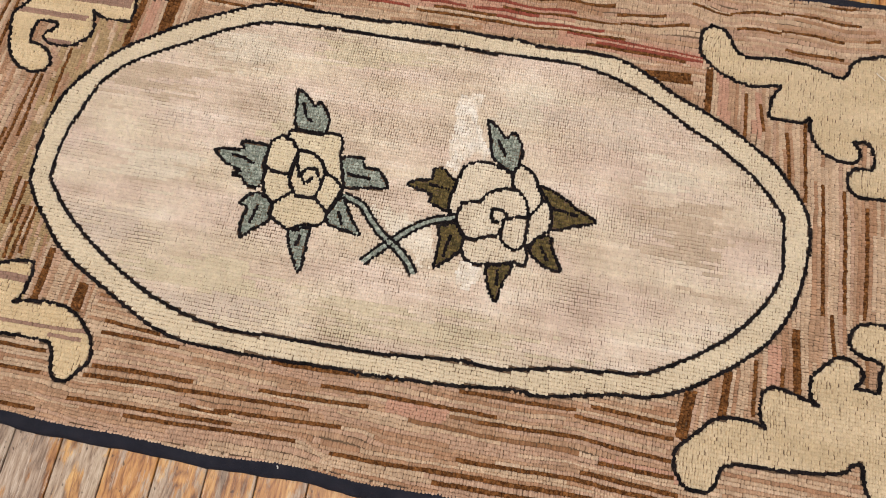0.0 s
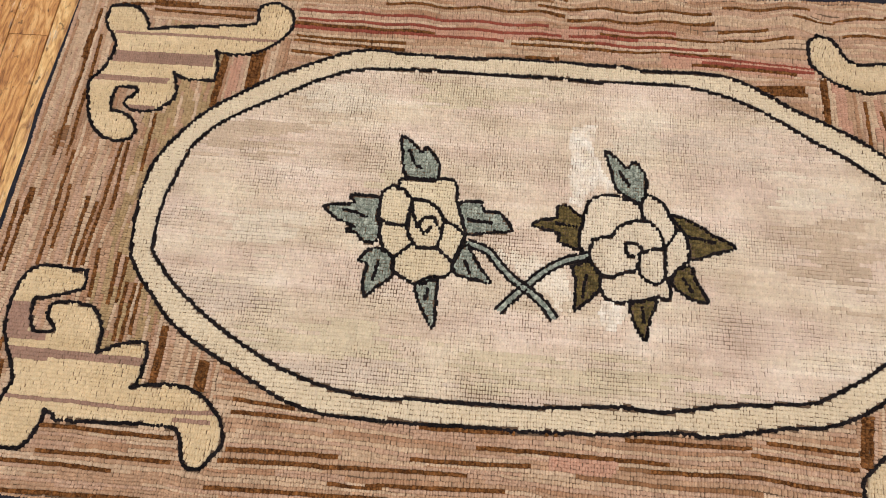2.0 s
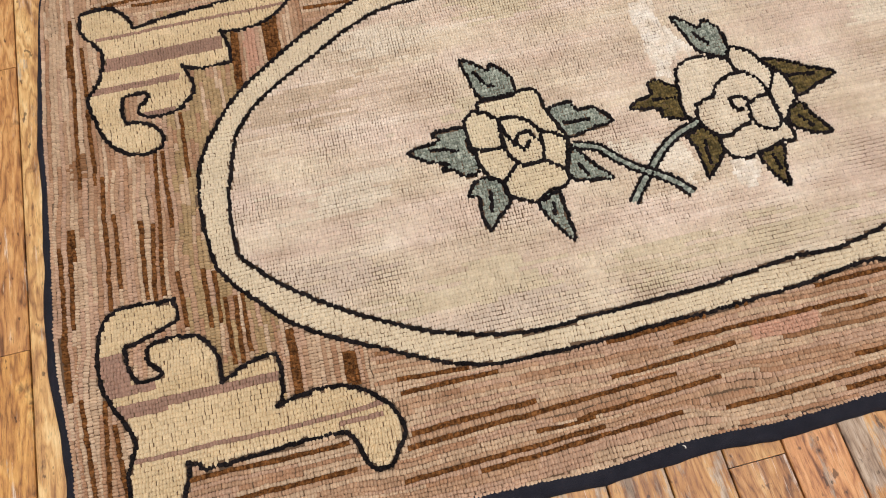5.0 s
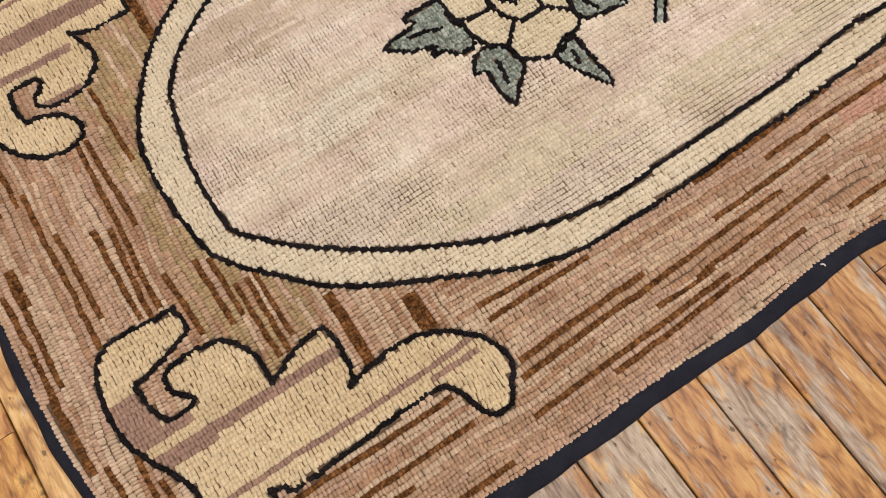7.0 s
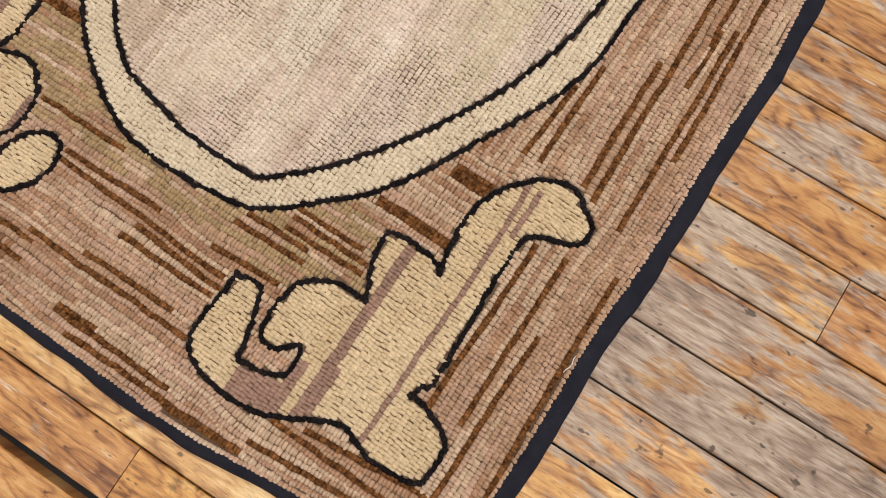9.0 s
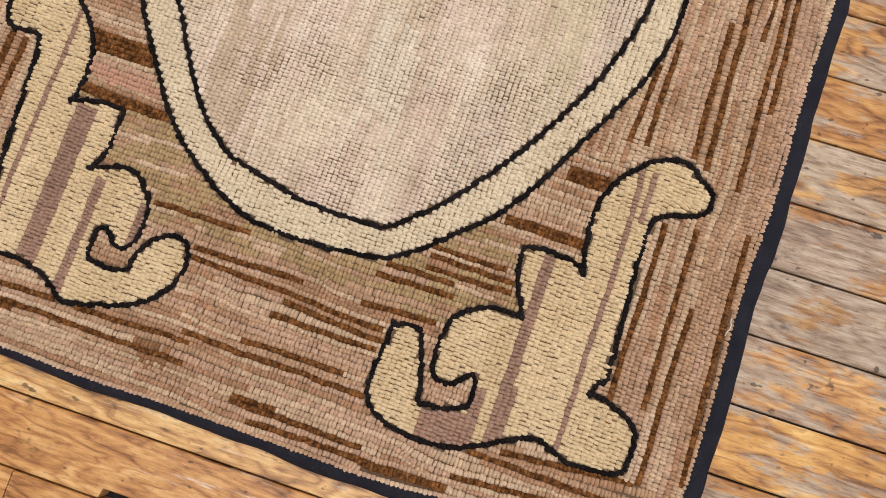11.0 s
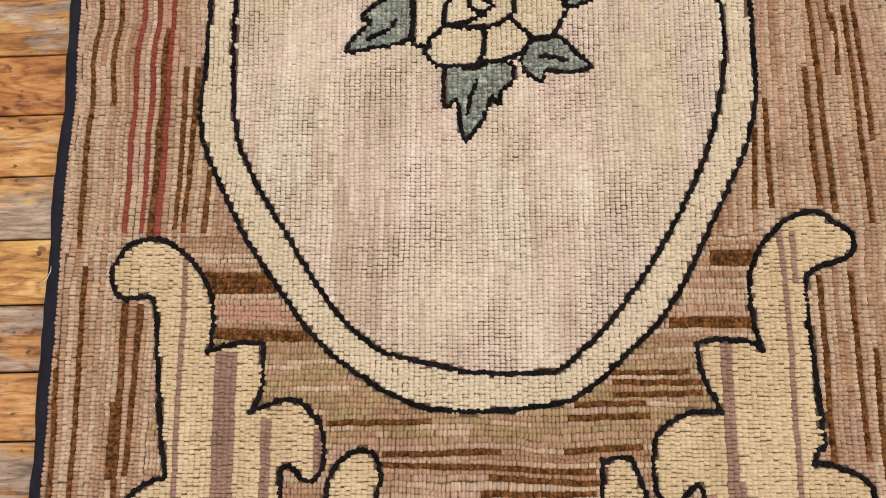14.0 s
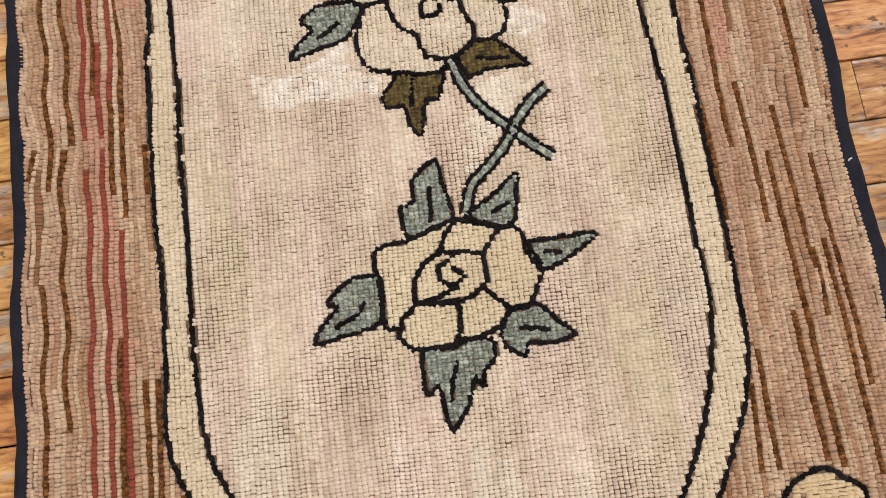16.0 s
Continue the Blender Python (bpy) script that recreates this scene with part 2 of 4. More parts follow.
def box(bm, x0, x1, y0, y1, z0, z1):
    vs = [bm.verts.new(p) for p in ((x0, y0, z0), (x1, y0, z0), (x1, y1, z0), (x0, y1, z0), (x0, y0, z1), (x1, y0, z1), (x1, y1, z1), (x0, y1, z1))]
    for f in ((3, 2, 1, 0), (4, 5, 6, 7), (0, 1, 5, 4), (1, 2, 6, 5), (2, 3, 7, 6), (3, 0, 4, 7)):
        bm.faces.new([vs[i] for i in f])


# ---------------------------------------------------------------- room
FLOOR_Z = -0.009
X0, X1, Y0, Y1, H = -1.75, 2.05, -1.85, 2.05, 2.6
WIN = (-0.5, 1.1, 0.9, 2.2)


def shell():
    bm = bmesh.new()
    box(bm, X0 - 0.15, X1 + 0.15, Y0 - 0.15, Y1 + 0.15, FLOOR_Z - 0.12, FLOOR_Z - 0.018)
    floor = part("floor", bm, SUBFLOOR, None, "near-black subfloor under worn oak strips")
    tagged(floor, category="floor", kind="structure")
    bm = bmesh.new()
    box(bm, X0 - 0.15, X1 + 0.15, Y0 - 0.15, Y1 + 0.15, H, H + 0.12)
    tagged(part("ceiling", bm, CEILING, None, "plain white painted ceiling"), category="ceiling", kind="structure")
    for name, spans in (
        ("wall_north", [(X0, X1, Y1, Y1 + 0.15, 0, H)]),
        ("wall_west", [(X0 - 0.15, X0, Y0 - 0.15, Y1 + 0.15, 0, H)]),
        ("wall_east", [(X1, X1 + 0.15, Y0 - 0.15, Y1 + 0.15, 0, H)]),
        ("wall_south", [(X0, WIN[0], Y0 - 0.15, Y0, 0, H), (WIN[1], X1, Y0 - 0.15, Y0, 0, H), (WIN[0], WIN[1], Y0 - 0.15, Y0, 0, WIN[2]), (WIN[0], WIN[1], Y0 - 0.15, Y0, WIN[3], H)]),
    ):
        bm = bmesh.new()
        for s in spans:
            box(bm, s[0], s[1], s[2], s[3], FLOOR_Z - 0.018 + s[4], s[5])
        tagged(part(name, bm, PLASTER, None, "plain off-white painted plaster wall"), category="wall", kind="structure")
    return floor


floor = shell()


# invented window, out of view, an opening for the added fill light
def window():
    win = tagged(new("added_window_1"), "added white painted window frame in the wall, out of view", "window", kind="structure")
    for n, (x0, x1, z0, z1) in enumerate(((WIN[0], WIN[0] + 0.05, WIN[2], WIN[3]), (WIN[1] - 0.05, WIN[1], WIN[2], WIN[3]), (WIN[0] + 0.05, WIN[1] - 0.05, WIN[2], WIN[2] + 0.05), (WIN[0] + 0.05, WIN[1] - 0.05, WIN[3] - 0.05, WIN[3]))):
        bm = bmesh.new()
        box(bm, x0, x1, Y0 - 0.11, Y0 - 0.05, z0, z1)
        part("window_frame", bm, TRIM, win)
    bm = bmesh.new()
    box(bm, WIN[0] - 0.04, WIN[1] + 0.04, Y0 + 0.002, Y0 + 0.05, WIN[2] - 0.03, WIN[2])
    part("window_sill", bm, TRIM, win)


window()

# ---------------------------------------------------------------- hooked rug: drawing of the pattern, in millimetres
BL_HOOK = [(-487, 2), (-484, -8), (-485, -20), (-501, -27), (-526, -35), (-538, -38), (-535, -60), (-528, -75), (-513, -75), (-503, -71), (-516, -57), (-516, -44), (-505, -38), (-484, -38), (-466, -42), (-455, -55), (-448, -69), (-449, -93)]
BL_STEP = [(-449, -93), (-421, -80), (-405, -77), (-394, -78), (-391, -101), (-394, -121), (-400, -128)]
BL_FOOT = [(-400, -128), (-381, -123), (-354, -121), (-333, -124), (-318, -131), (-303, -143), (-293, -154), (-287, -169), (-287, -183), (-297, -194), (-304, -206), (-320, -206), (-327, -196), (-331, -182), (-339, -168), (-351, -166), (-383, -166), (-415, -168), (-448, -170), (-474, -170), (-478, -165), (-488, -161)]
BL_TOE = [(-488, -161), (-488, -173), (-496, -195), (-504, -203), (-519, -205), (-532, -204), (-540, -196), (-543, -164), (-539, -148), (-534, -137), (-536, -125), (-544, -109), (-554, -92), (-562, -73), (-565, -55), (-565, -36), (-561, -16), (-552, -1), (-540, 4), (-521, 4), (-503, 2), (-487, 2)]
TL_HOOK = [(-449, 284), (-445, 273), (-440, 258), (-442, 242), (-450, 234), (-459, 227), (-472, 223), (-485, 223), (-496, 225), (-503, 232), (-502, 240), (-494, 247), (-492, 253), (-495, 258), (-517, 256), (-521, 247), (-521, 231), (-516, 220), (-503, 219), (-491, 213), (-483, 204), (-479, 195), (-481, 184), (-491, 178), (-506, 178), (-520, 182)]
TL_TOE = [(-520, 182), (-532, 192), (-542, 206), (-548, 220), (-554, 240), (-558, 255), (-558, 265), (-551, 275), (-543, 289), (-539, 306), (-539, 322), (-546, 336), (-557, 349), (-563, 364), (-561, 383), (-552, 387), (-536, 388), (-523, 384), (-509, 371), (-500, 350)]
TL_HEAD = [(-500, 350), (-460, 357), (-433, 360), (-407, 363), (-374, 366), (-358, 370), (-355, 379), (-358, 392), (-352, 402), (-336, 408), (-323, 402), (-312, 394), (-307, 378), (-309, 361), (-320, 345), (-335, 331), (-355, 321), (-377, 318), (-396, 319), (-401, 322)]
TL_STEP = [(-401, 322), (-397, 310), (-394, 294), (-395, 277), (-408, 275), (-430, 275), (-441, 279), (-449, 284)]
BR_HEAD = [(567, -48), (574, -41), (577, -33), (574, -25), (565, -18), (555, -15), (543, -20), (531, -33), (522, -43), (520, -54), (521, -67), (529, -75), (517, -71), (498, -66), (483, -63), (474, -66), (468, -74), (466, -90), (468, -102), (474, -110), (464, -107), (445, -106), (427, -108), (414, -114), (401, -129), (387, -142), (379, -154), (380, -171), (387, -184), (397, -190), (414, -190), (423, -183), (426, -171), (430, -161), (443, -156), (472, -153), (502, -152), (531, -148), (555, -143), (571, -130), (576, -132), (578, -150), (583, -166)]
BR_HOOK = [(567, -48), (583, -49), (594, -48), (595, -30), (597, -17), (586, -12), (570, -9), (563, -1), (562, 12), (570, 24), (585, 29), (600, 29)]
TR_HEAD = [(598, 397), (571, 388), (561, 379), (555, 361), (546, 356), (529, 360), (508, 367), (479, 371), (457, 369), (429, 366), (414, 372), (406, 386), (397, 402), (382, 407), (368, 397), (366, 379), (368, 361), (379, 348), (395, 336), (417, 326), (439, 323), (472, 330), (462, 310), (460, 281), (483, 280), (500, 280), (510, 288), (511, 270), (518, 251), (532, 238), (553, 232), (566, 235), (571, 245), (569, 257), (563, 262)]
TR_HOOK = [(563, 262), (576, 266), (586, 258), (589, 240), (585, 228), (567, 226), (557, 215), (557, 200), (567, 189), (584, 188), (599, 189)]
BR_TAIL = [(583, -166), (600, -186), (620, -188), (636, -180), (641, -160), (635, -140), (629, -125), (635, -108), (649, -85), (655, -60), (654, -30), (645, 5), (628, 22), (600, 29)]
TR_TAIL = [(599, 189), (632, 190), (645, 205), (655, 235), (652, 270), (640, 300), (634, 330), (645, 355), (655, 385), (645, 400), (598, 397)]
OVAL_OUTER_WEST = [(132, 340), (47, 339), (-8, 339), (-83, 336), (-143, 337), (-192, 340), (-226, 334), (-263, 317), (-305, 295), (-340, 271), (-375, 246), (-405, 217), (-430, 180), (-445, 145), (-449, 108), (-447, 70), (-440, 28), (-425, 3), (-403, -20), (-380, -45), (-350, -66), (-310, -87), (-268, -108), (-230, -126), (-188, -137), (-147, -138), (-83, -138), (-20, -135), (20, -135)]
OVAL_OUTER_EAST = [(64, -133), (128, -129), (191, -121), (229, -122), (303, -106), (352, -99), (394, -79), (441, -44), (471, -15), (494, 23), (508, 67), (514, 118), (511, 150), (494, 184), (465, 218), (422, 250), (385, 271), (341, 292), (303, 315), (272, 331), (227, 338), (152, 336)]
OVAL_INNER_WEST = [(101, 314), (44, 315), (-38, 313), (-116, 314), (-187, 311), (-224, 304), (-262, 286), (-303, 260), (-341, 236), (-374, 211), (-400, 180), (-408, 148), (-416, 114), (-419, 80), (-417, 44), (-416, 35), (-409, 26), (-391, 5), (-361, -21), (-322, -48), (-280, -72), (-245, -89), (-200, -104), (-150, -113), (-82, -112), (-18, -110), (46, -108)]
OVAL_INNER_EAST = [(97, -103), (136, -99), (175, -101), (250, -87), (325, -78), (349, -70), (391, -45), (427, -17), (462, 24), (483, 69), (484, 112), (481, 148), (446, 191), (403, 224), (359, 250), (306, 284), (253, 306), (193, 317)]
ROSE_WEST = [[(-143, 143), (-129, 140), (-119, 129), (-98, 126), (-84, 116), (-76, 103), (-63, 97), (-50, 85)], [(-143, 143), (-136, 144), (-134, 154), (-118, 156), (-93, 156), (-79, 158), (-68, 156), (-64, 141), (-63, 127), (-56, 109), (-50, 85)], [(-143, 143), (-154, 135), (-155, 113), (-152, 98), (-134, 92), (-122, 93), (-119, 111), (-117, 123)], [(-117, 123), (-119, 103), (-118, 84), (-110, 71), (-103, 66), (-82, 68), (-79, 82), (-76, 102)], [(-117, 121), (-112, 103), (-108, 92)], [(-88, 104), (-82, 93)], [(-92, 106), (-102, 104), (-105, 93), (-98, 85), (-91, 93)], [(-152, 98), (-151, 81), (-144, 61), (-131, 51), (-120, 61), (-110, 70)], [(-131, 51), (-130, 34), (-114, 25), (-101, 19), (-84, 26), (-66, 34), (-61, 47), (-69, 57), (-81, 66)], [(-50, 85), (-56, 66), (-61, 49)]]
ROSE_EAST = [[(153, 144), (139, 148), (122, 153), (105, 151), (93, 142), (88, 124), (84, 104), (83, 88), (90, 73), (96, 67)], [(99, 93), (109, 97), (120, 99), (128, 112), (143, 120), (160, 123), (173, 113), (178, 101), (181, 91)], [(153, 144), (160, 156), (171, 153), (182, 144), (186, 130), (193, 120), (194, 108), (186, 96), (181, 91)], [(153, 144), (156, 129), (159, 122)], [(195, 114), (206, 107), (209, 92), (208, 76), (197, 65), (188, 54), (182, 52)], [(182, 91), (182, 70), (182, 52)], [(182, 52), (175, 46), (166, 45), (155, 52), (151, 62), (154, 80), (169, 87), (182, 88)], [(136, 91), (143, 93), (153, 90), (155, 82), (148, 77), (139, 77), (136, 91)], [(99, 93), (95, 76), (99, 61), (108, 51), (121, 49), (135, 55), (148, 59), (152, 71)], [(109, 49), (109, 35), (114, 23), (130, 18), (144, 21), (158, 23), (172, 29), (184, 26), (188, 36), (183, 50)]]
RIM_WEST = [(-136, 144), (-134, 154), (-118, 157), (-93, 156), (-79, 158), (-68, 156), (-64, 141), (-63, 127), (-56, 109), (-50, 87), (-56, 66), (-61, 49), (-66, 34), (-84, 26), (-101, 19), (-114, 25), (-130, 34), (-131, 51), (-144, 61), (-151, 81), (-152, 98), (-155, 113), (-154, 135), (-143, 143)]
RIM_EAST = [(154, 144), (139, 148), (122, 153), (105, 151), (93, 142), (88, 124), (84, 104), (83, 88), (95, 69), (99, 61), (109, 49), (109, 35), (114, 23), (130, 18), (158, 23), (184, 26), (188, 36), (183, 51), (197, 65), (208, 76), (209, 92), (206, 107), (195, 114), (186, 130), (182, 144), (171, 153), (160, 156)]
HEARTS_WEST = [(-94, 141), (-138, 116), (-134, 73), (-97, 42), (-64, 74), (-101, 93)]
HEARTS_EAST = [(109, 123), (175, 128), (198, 84), (151, 106), (145, 85), (169, 66), (115, 72), (139, 35)]
LEAF_1 = ([(-140, 214), (-124, 205), (-112, 191), (-108, 201), (-96, 188), (-89, 174), (-91, 156), (-107, 154), (-129, 158), (-134, 173), (-138, 194)], [(-128, 194), (-121, 178), (-112, 170)])
LEAF_2 = ([(-222, 109), (-204, 114), (-186, 116), (-192, 126), (-172, 128), (-156, 125), (-157, 101), (-152, 89), (-153, 69), (-169, 68), (-179, 78), (-192, 80), (-183, 86), (-204, 94)], [(-199, 107), (-186, 105), (-169, 99)])
LEAF_3 = ([(-149, 60), (-162, 57), (-170, 43), (-160, 39), (-162, 17), (-157, 0), (-145, 13), (-130, 27), (-131, 50)], [(-147, 43), (-151, 22)])
LEAF_4 = ([(-102, 19), (-94, 26), (-77, 31), (-76, 3), (-76, -30), (-88, -14), (-98, 4)], [(-87, 15), (-88, 2)])
LEAF_5 = ([(-48, 77), (-41, 66), (-31, 50), (-19, 35), (-17, 28), (-36, 32), (-56, 36), (-61, 47), (-56, 62)], [(-48, 53), (-41, 41)])
LEAF_6 = ([(-61, 127), (-48, 131), (-34, 131), (-31, 120), (-13, 119), (-4, 111), (5, 97), (-15, 93), (-36, 89), (-48, 87), (-56, 105)], [(-48, 107), (-21, 105)])
LEAF_7 = ([(111, 212), (125, 204), (137, 191), (146, 201), (154, 191), (160, 178), (160, 161), (154, 145), (140, 151), (124, 163), (119, 184)], [(128, 186), (140, 168)])
LEAF_8 = ([(27, 106), (39, 115), (56, 118), (56, 133), (68, 135), (78, 126), (88, 120), (82, 96), (84, 81), (70, 83), (57, 89), (61, 97), (44, 102)], [(55, 111), (79, 108)])
LEAF_9 = ([(76, 58), (85, 62), (96, 65), (108, 51), (107, 31), (97, 20), (81, 5), (81, 24), (80, 43)], [(92, 48), (89, 22)])
LEAF_10 = ([(142, 17), (157, 23), (171, 25), (171, 18), (164, 0), (159, -23), (150, -10), (145, 1)], [(156, 15), (157, -2)])
LEAF_11 = ([(188, 51), (197, 65), (211, 69), (214, 57), (223, 38), (229, 28), (211, 29), (196, 38)], [(202, 54), (211, 39)])
LEAF_12 = ([(189, 132), (209, 127), (225, 119), (237, 110), (262, 98), (237, 87), (212, 78), (209, 96), (203, 112)], [(209, 106), (239, 102)])
LEAVES = [LEAF_1, LEAF_2, LEAF_3, LEAF_4, LEAF_5, LEAF_6, LEAF_7, LEAF_8, LEAF_9, LEAF_10, LEAF_11, LEAF_12]
STEM_WEST = [(-46, 77), (-23, 69), (-4, 49), (12, 34), (31, 22), (46, 9), (58, -6)]
STEM_EAST = [(-4, -3), (10, 14), (28, 33), (47, 51), (68, 64), (93, 73)]
WORN_AREAS = [[(71, 247), (98, 248), (97, 218), (107, 188), (122, 169), (118, 157), (101, 168), (94, 153), (84, 139), (74, 139), (68, 159), (68, 194)], [(111, 20), (143, 11), (129, -17), (107, -9)]]
PALE_AREA = [(-20, 73), (68, 58), (78, 21), (69, 3), (19, 37)]
MAUVE_BARS = [[(-570, -535, -76, -40), (-570, -510, -84, -76), (-560, -500, -110, -96), (-500, -396, -104, -96), (-545, -300, -150, -145), (-345, -303, -163, -158)], [(-545, -400, 297, 314), (-545, -320, 338, 344), (-560, -455, 264, 275), (-500, -462, 216, 232)], [], []]
BROWN_FRONT = [(-284, -130, -217, -134), (-283, -144, -186, -144), (-280, -183, -160, -179), (-288, -195, -23, -185), (-170, -207, -110, -207), (-129, -206, 16, -197), (-296, -223, -103, -218), (-229, -231, -29, -222), (-80, -141, 74, -135), (-16, -156, 186, -154), (-85, -175, 42, -170), (137, -133, 267, -130), (166, -163, 273, -158), (146, -208, 276, -203), (10, -227, 297, -220), (127, -236, 265, -233), (-489, -177, -340, -177), (-485, -204, -336, -202), (-545, -216, -398, -217), (-533, -248, -326, -243)]
BROWN_FRONT_EAST = [(285, -122, 380, -125), (269, -137, 378, -141), (260, -161, 377, -165), (300, -182, 379, -182), (280, -195, 386, -199), (266, -205, 387, -208)]
BROWN_BACK = [(56, 444, -7, 449), (54, 418, -186, 418), (-64, 436, -315, 438), (47, 345, 3, 345), (-117, 373, -308, 378), (-154, 354, -300, 355), (-155, 344, -301, 348), (-245, 329, -302, 330)]
BROWN_BACK_EAST = [(17, 427, 245, 433), (56, 408, 249, 417), (101, 388, 262, 389), (7, 374, 124, 375), (-14, 364, 267, 365), (252, 401, 317, 413), (260, 442, 375, 449), (217, 350, 350, 344)]
BROWN_WEST = [(-335, 451, -574, 441), (-331, 431, -571, 425), (-359, 395, -570, 388), (-360, 380, -501, 383), (-440, 398, -504, 396)]
BROWN_ROWS = BROWN_FRONT + BROWN_FRONT_EAST + BROWN_BACK + BROWN_BACK_EAST + BROWN_WEST
ROSE_ROWS = [(33, 395, -301, 399, 4), (51, 382, -303, 384), (-22, 369, -304, 369, 4), (60, 398, 200, 396), (60, 383, 150, 386), (93, 372, 240, 374), (189, 366, 369, 353), (230, 355, 372, 349)]
CORAL_ROWS = [(60, -166, 130, -164, 14), (300, -178, 385, -180, 12), (-150, 372, 200, 392, 18), (180, 355, 370, 350, 22)]
BROWN_CROSS = [(-574, 380, -573, 150), (-549, 160, -548, -2), (-586, 104, -586, -8), (-582, 104, -582, 66), (-539, 114, -537, 27), (-482, 176, -480, 83), (-490, 174, -495, 8), (-499, 90, -504, 2), (-513, 98, -511, 6), (-459, 222, -456, 139), (-454, 30, -452, -37), (-425, -7, -426, -79), (-436, -9, -434, -80), (-553, -111, -538, -237), (-583, -80, -566, -240), (-606, -28, -591, -160), (-479, 31, -476, -30), (-324, -92, -324, -150, 15), (-378, -56, -378, -124, 11), (-344, 330, -344, 258, 19), (-386, 318, -389, 236, 11)]
CORAL_CROSS = [(-370, 320, -372, 240, 12), (398, 337, 404, 262, 14), (443, 315, 447, 246, 9), (478, -14, 481, -65, 14)]
BROWN_EAST = [(381, 342, 383, 261, 10), (429, 312, 431, 239, 6), (482, 261, 488, 187, 4), (505, 281, 507, 168, 5), (447, 299, 453, 259, 4), (391, -85, 384, -140, 13), (430, -56, 427, -108, 9), (460, -37, 460, -101, 6), (502, 8, 507, -66, 8), (490, -38, 489, -70, 4), (541, 32, 545, -21, 4), (528, 195, 531, 30, 4), (554, 192, 556, 34, 4), (581, 174, 579, 32, 4)]
BROWN_CROSS_WEST = [(-562, 335, -556, 150), (-597, 86, -592, -80), (-443, 24, -442, -34), (-418, -5, -418, -70), (-561, -66, -560, -233), (-579, 345, -578, 300)]
BROWN_CROSS += BROWN_CROSS_WEST + BROWN_EAST
BUTTS = {0: -0.35, -1: 0.349, -2: 0.264, 11: -0.279, 6: -0.385, 9: 0.54, -3: 0.05}
BROWN_ROWS += [(351, 435, 403, 430), (403, 430, 469, 444), (469, 444, 571, 440), (412, 407, 470, 415), (470, 415, 550, 412), (475, 389, 508, 384), (508, 384, 550, 385), (498, 465, 598, 469), (579, 415, 598, 418), (299, 318, 359, 324, 7), (315, 311, 361, 313, 6), (258, 388, 350, 401)]

XL, XR, YB, YT = -0.600, 0.662, -0.250, 0.453
PITCH, ROW = 0.0031, 0.0044
rng = np.random.default_rng(7)


def curve(points, step=0.0038, closed=False):
    """A smooth line through the drawn points, in even steps of metres."""
    p = np.array(points, float) / 1000
    ends = (p[-1:], p[:1], p[1:2]) if closed else (2 * p[:1] - p[1:2], 2 * p[-1:] - p[-2:-1], p[:0])
    q = np.concatenate([ends[0], p, ends[1], ends[2]])
    t = np.linspace(0, 1, 16, endpoint=False)[:, None]
    out = []
    for a, b, c, d in zip(q[:-3], q[1:-2], q[2:-1], q[3:]):
        m0, m1 = 0.35 * (c - a), 0.35 * (d - b)
        out.append((2 * t**3 - 3 * t**2 + 1) * b + (t**3 - 2 * t**2 + t) * m0 + (3 * t**2 - 2 * t**3) * c + (t**3 - t**2) * m1)
    out.append(p[:1] if closed else p[-1:])
    s = np.concatenate(out)
    far = np.r_[0, np.cumsum(np.hypot(*np.diff(s, axis=0).T))]
    want = np.linspace(0, far[-1], max(2, int(round(far[-1] / step)) + 1))
    return np.stack([np.interp(want, far, s[:, 0]), np.interp(want, far, s[:, 1])], 1)


def inside(xy, poly):
    x, y = xy.T
    hit = np.zeros(len(xy), bool)
    for (x0, y0), (x1, y1) in zip(poly, np.roll(poly, -1, 0)):
        if y0 != y1:
            hit ^= ((y0 > y) != (y1 > y)) & (x < (x1 - x0) * (y - y0) / (y1 - y0) + x0)
    return hit


def smooth_noise(xy, size, seed):
    """Soft random waves between -1 and 1."""
    r = np.random.default_rng(seed)
    out = np.zeros(len(xy))
    for _ in range(7):
        a, k, ph = r.uniform(0, 6.283), r.uniform(0.6, 1.5) / size, r.uniform(0, 6.283)
        out += np.sin(6.283 * k * (xy[:, 0] * np.cos(a) + xy[:, 1] * np.sin(a)) + ph)
    return out / 4.0


SOFT_CORNER = 1.8  # the worn back corner at the west end is rounder than the others


def rounded_rim(x0, x1, y0, y1, r, step=0.008):
    out = []
    w = r * SOFT_CORNER
    for cx, cy, a0, q in ((x1 - r, y1 - r, 0, r), (x0 + w, y1 - w, 90, w), (x0 + r, y0 + r, 180, r), (x1 - r, y0 + r, 270, r)):
        out += [(cx + q * math.cos(radians(a0 + k * 10)), cy + q * math.sin(radians(a0 + k * 10))) for k in range(10)]
    p = np.array(out + out[:1])
    far = np.r_[0, np.cumsum(np.hypot(*np.diff(p, axis=0).T))]
    want = np.arange(0, far[-1] - step / 2, step)
    q = np.stack([np.interp(want, far, p[:, 0]), np.interp(want, far, p[:, 1])], 1)
    return q + skew(q)


def skew(p):
    """The rug is not quite square: its west end leans and its back edge runs out to the east."""
    x, y = p[:, 0], p[:, 1]
    bow = 0.008 * np.clip((y + 0.14) / 0.14, 0, 1) * np.clip((0.42 - y) / 0.12, 0, 1)
    return np.stack([-(0.020 * (y - 0.1) + bow) * np.clip((-x - 0.3) / 0.3, 0, 1), 0.020 * np.clip((x - 0.1) / 0.5, 0, 1) * np.clip((y - 0.3) / 0.15, 0, 1) - 0.0035 * np.clip(-x / 0.1, 0, 1) * np.clip(-y / 0.2, 0, 1)], 1)


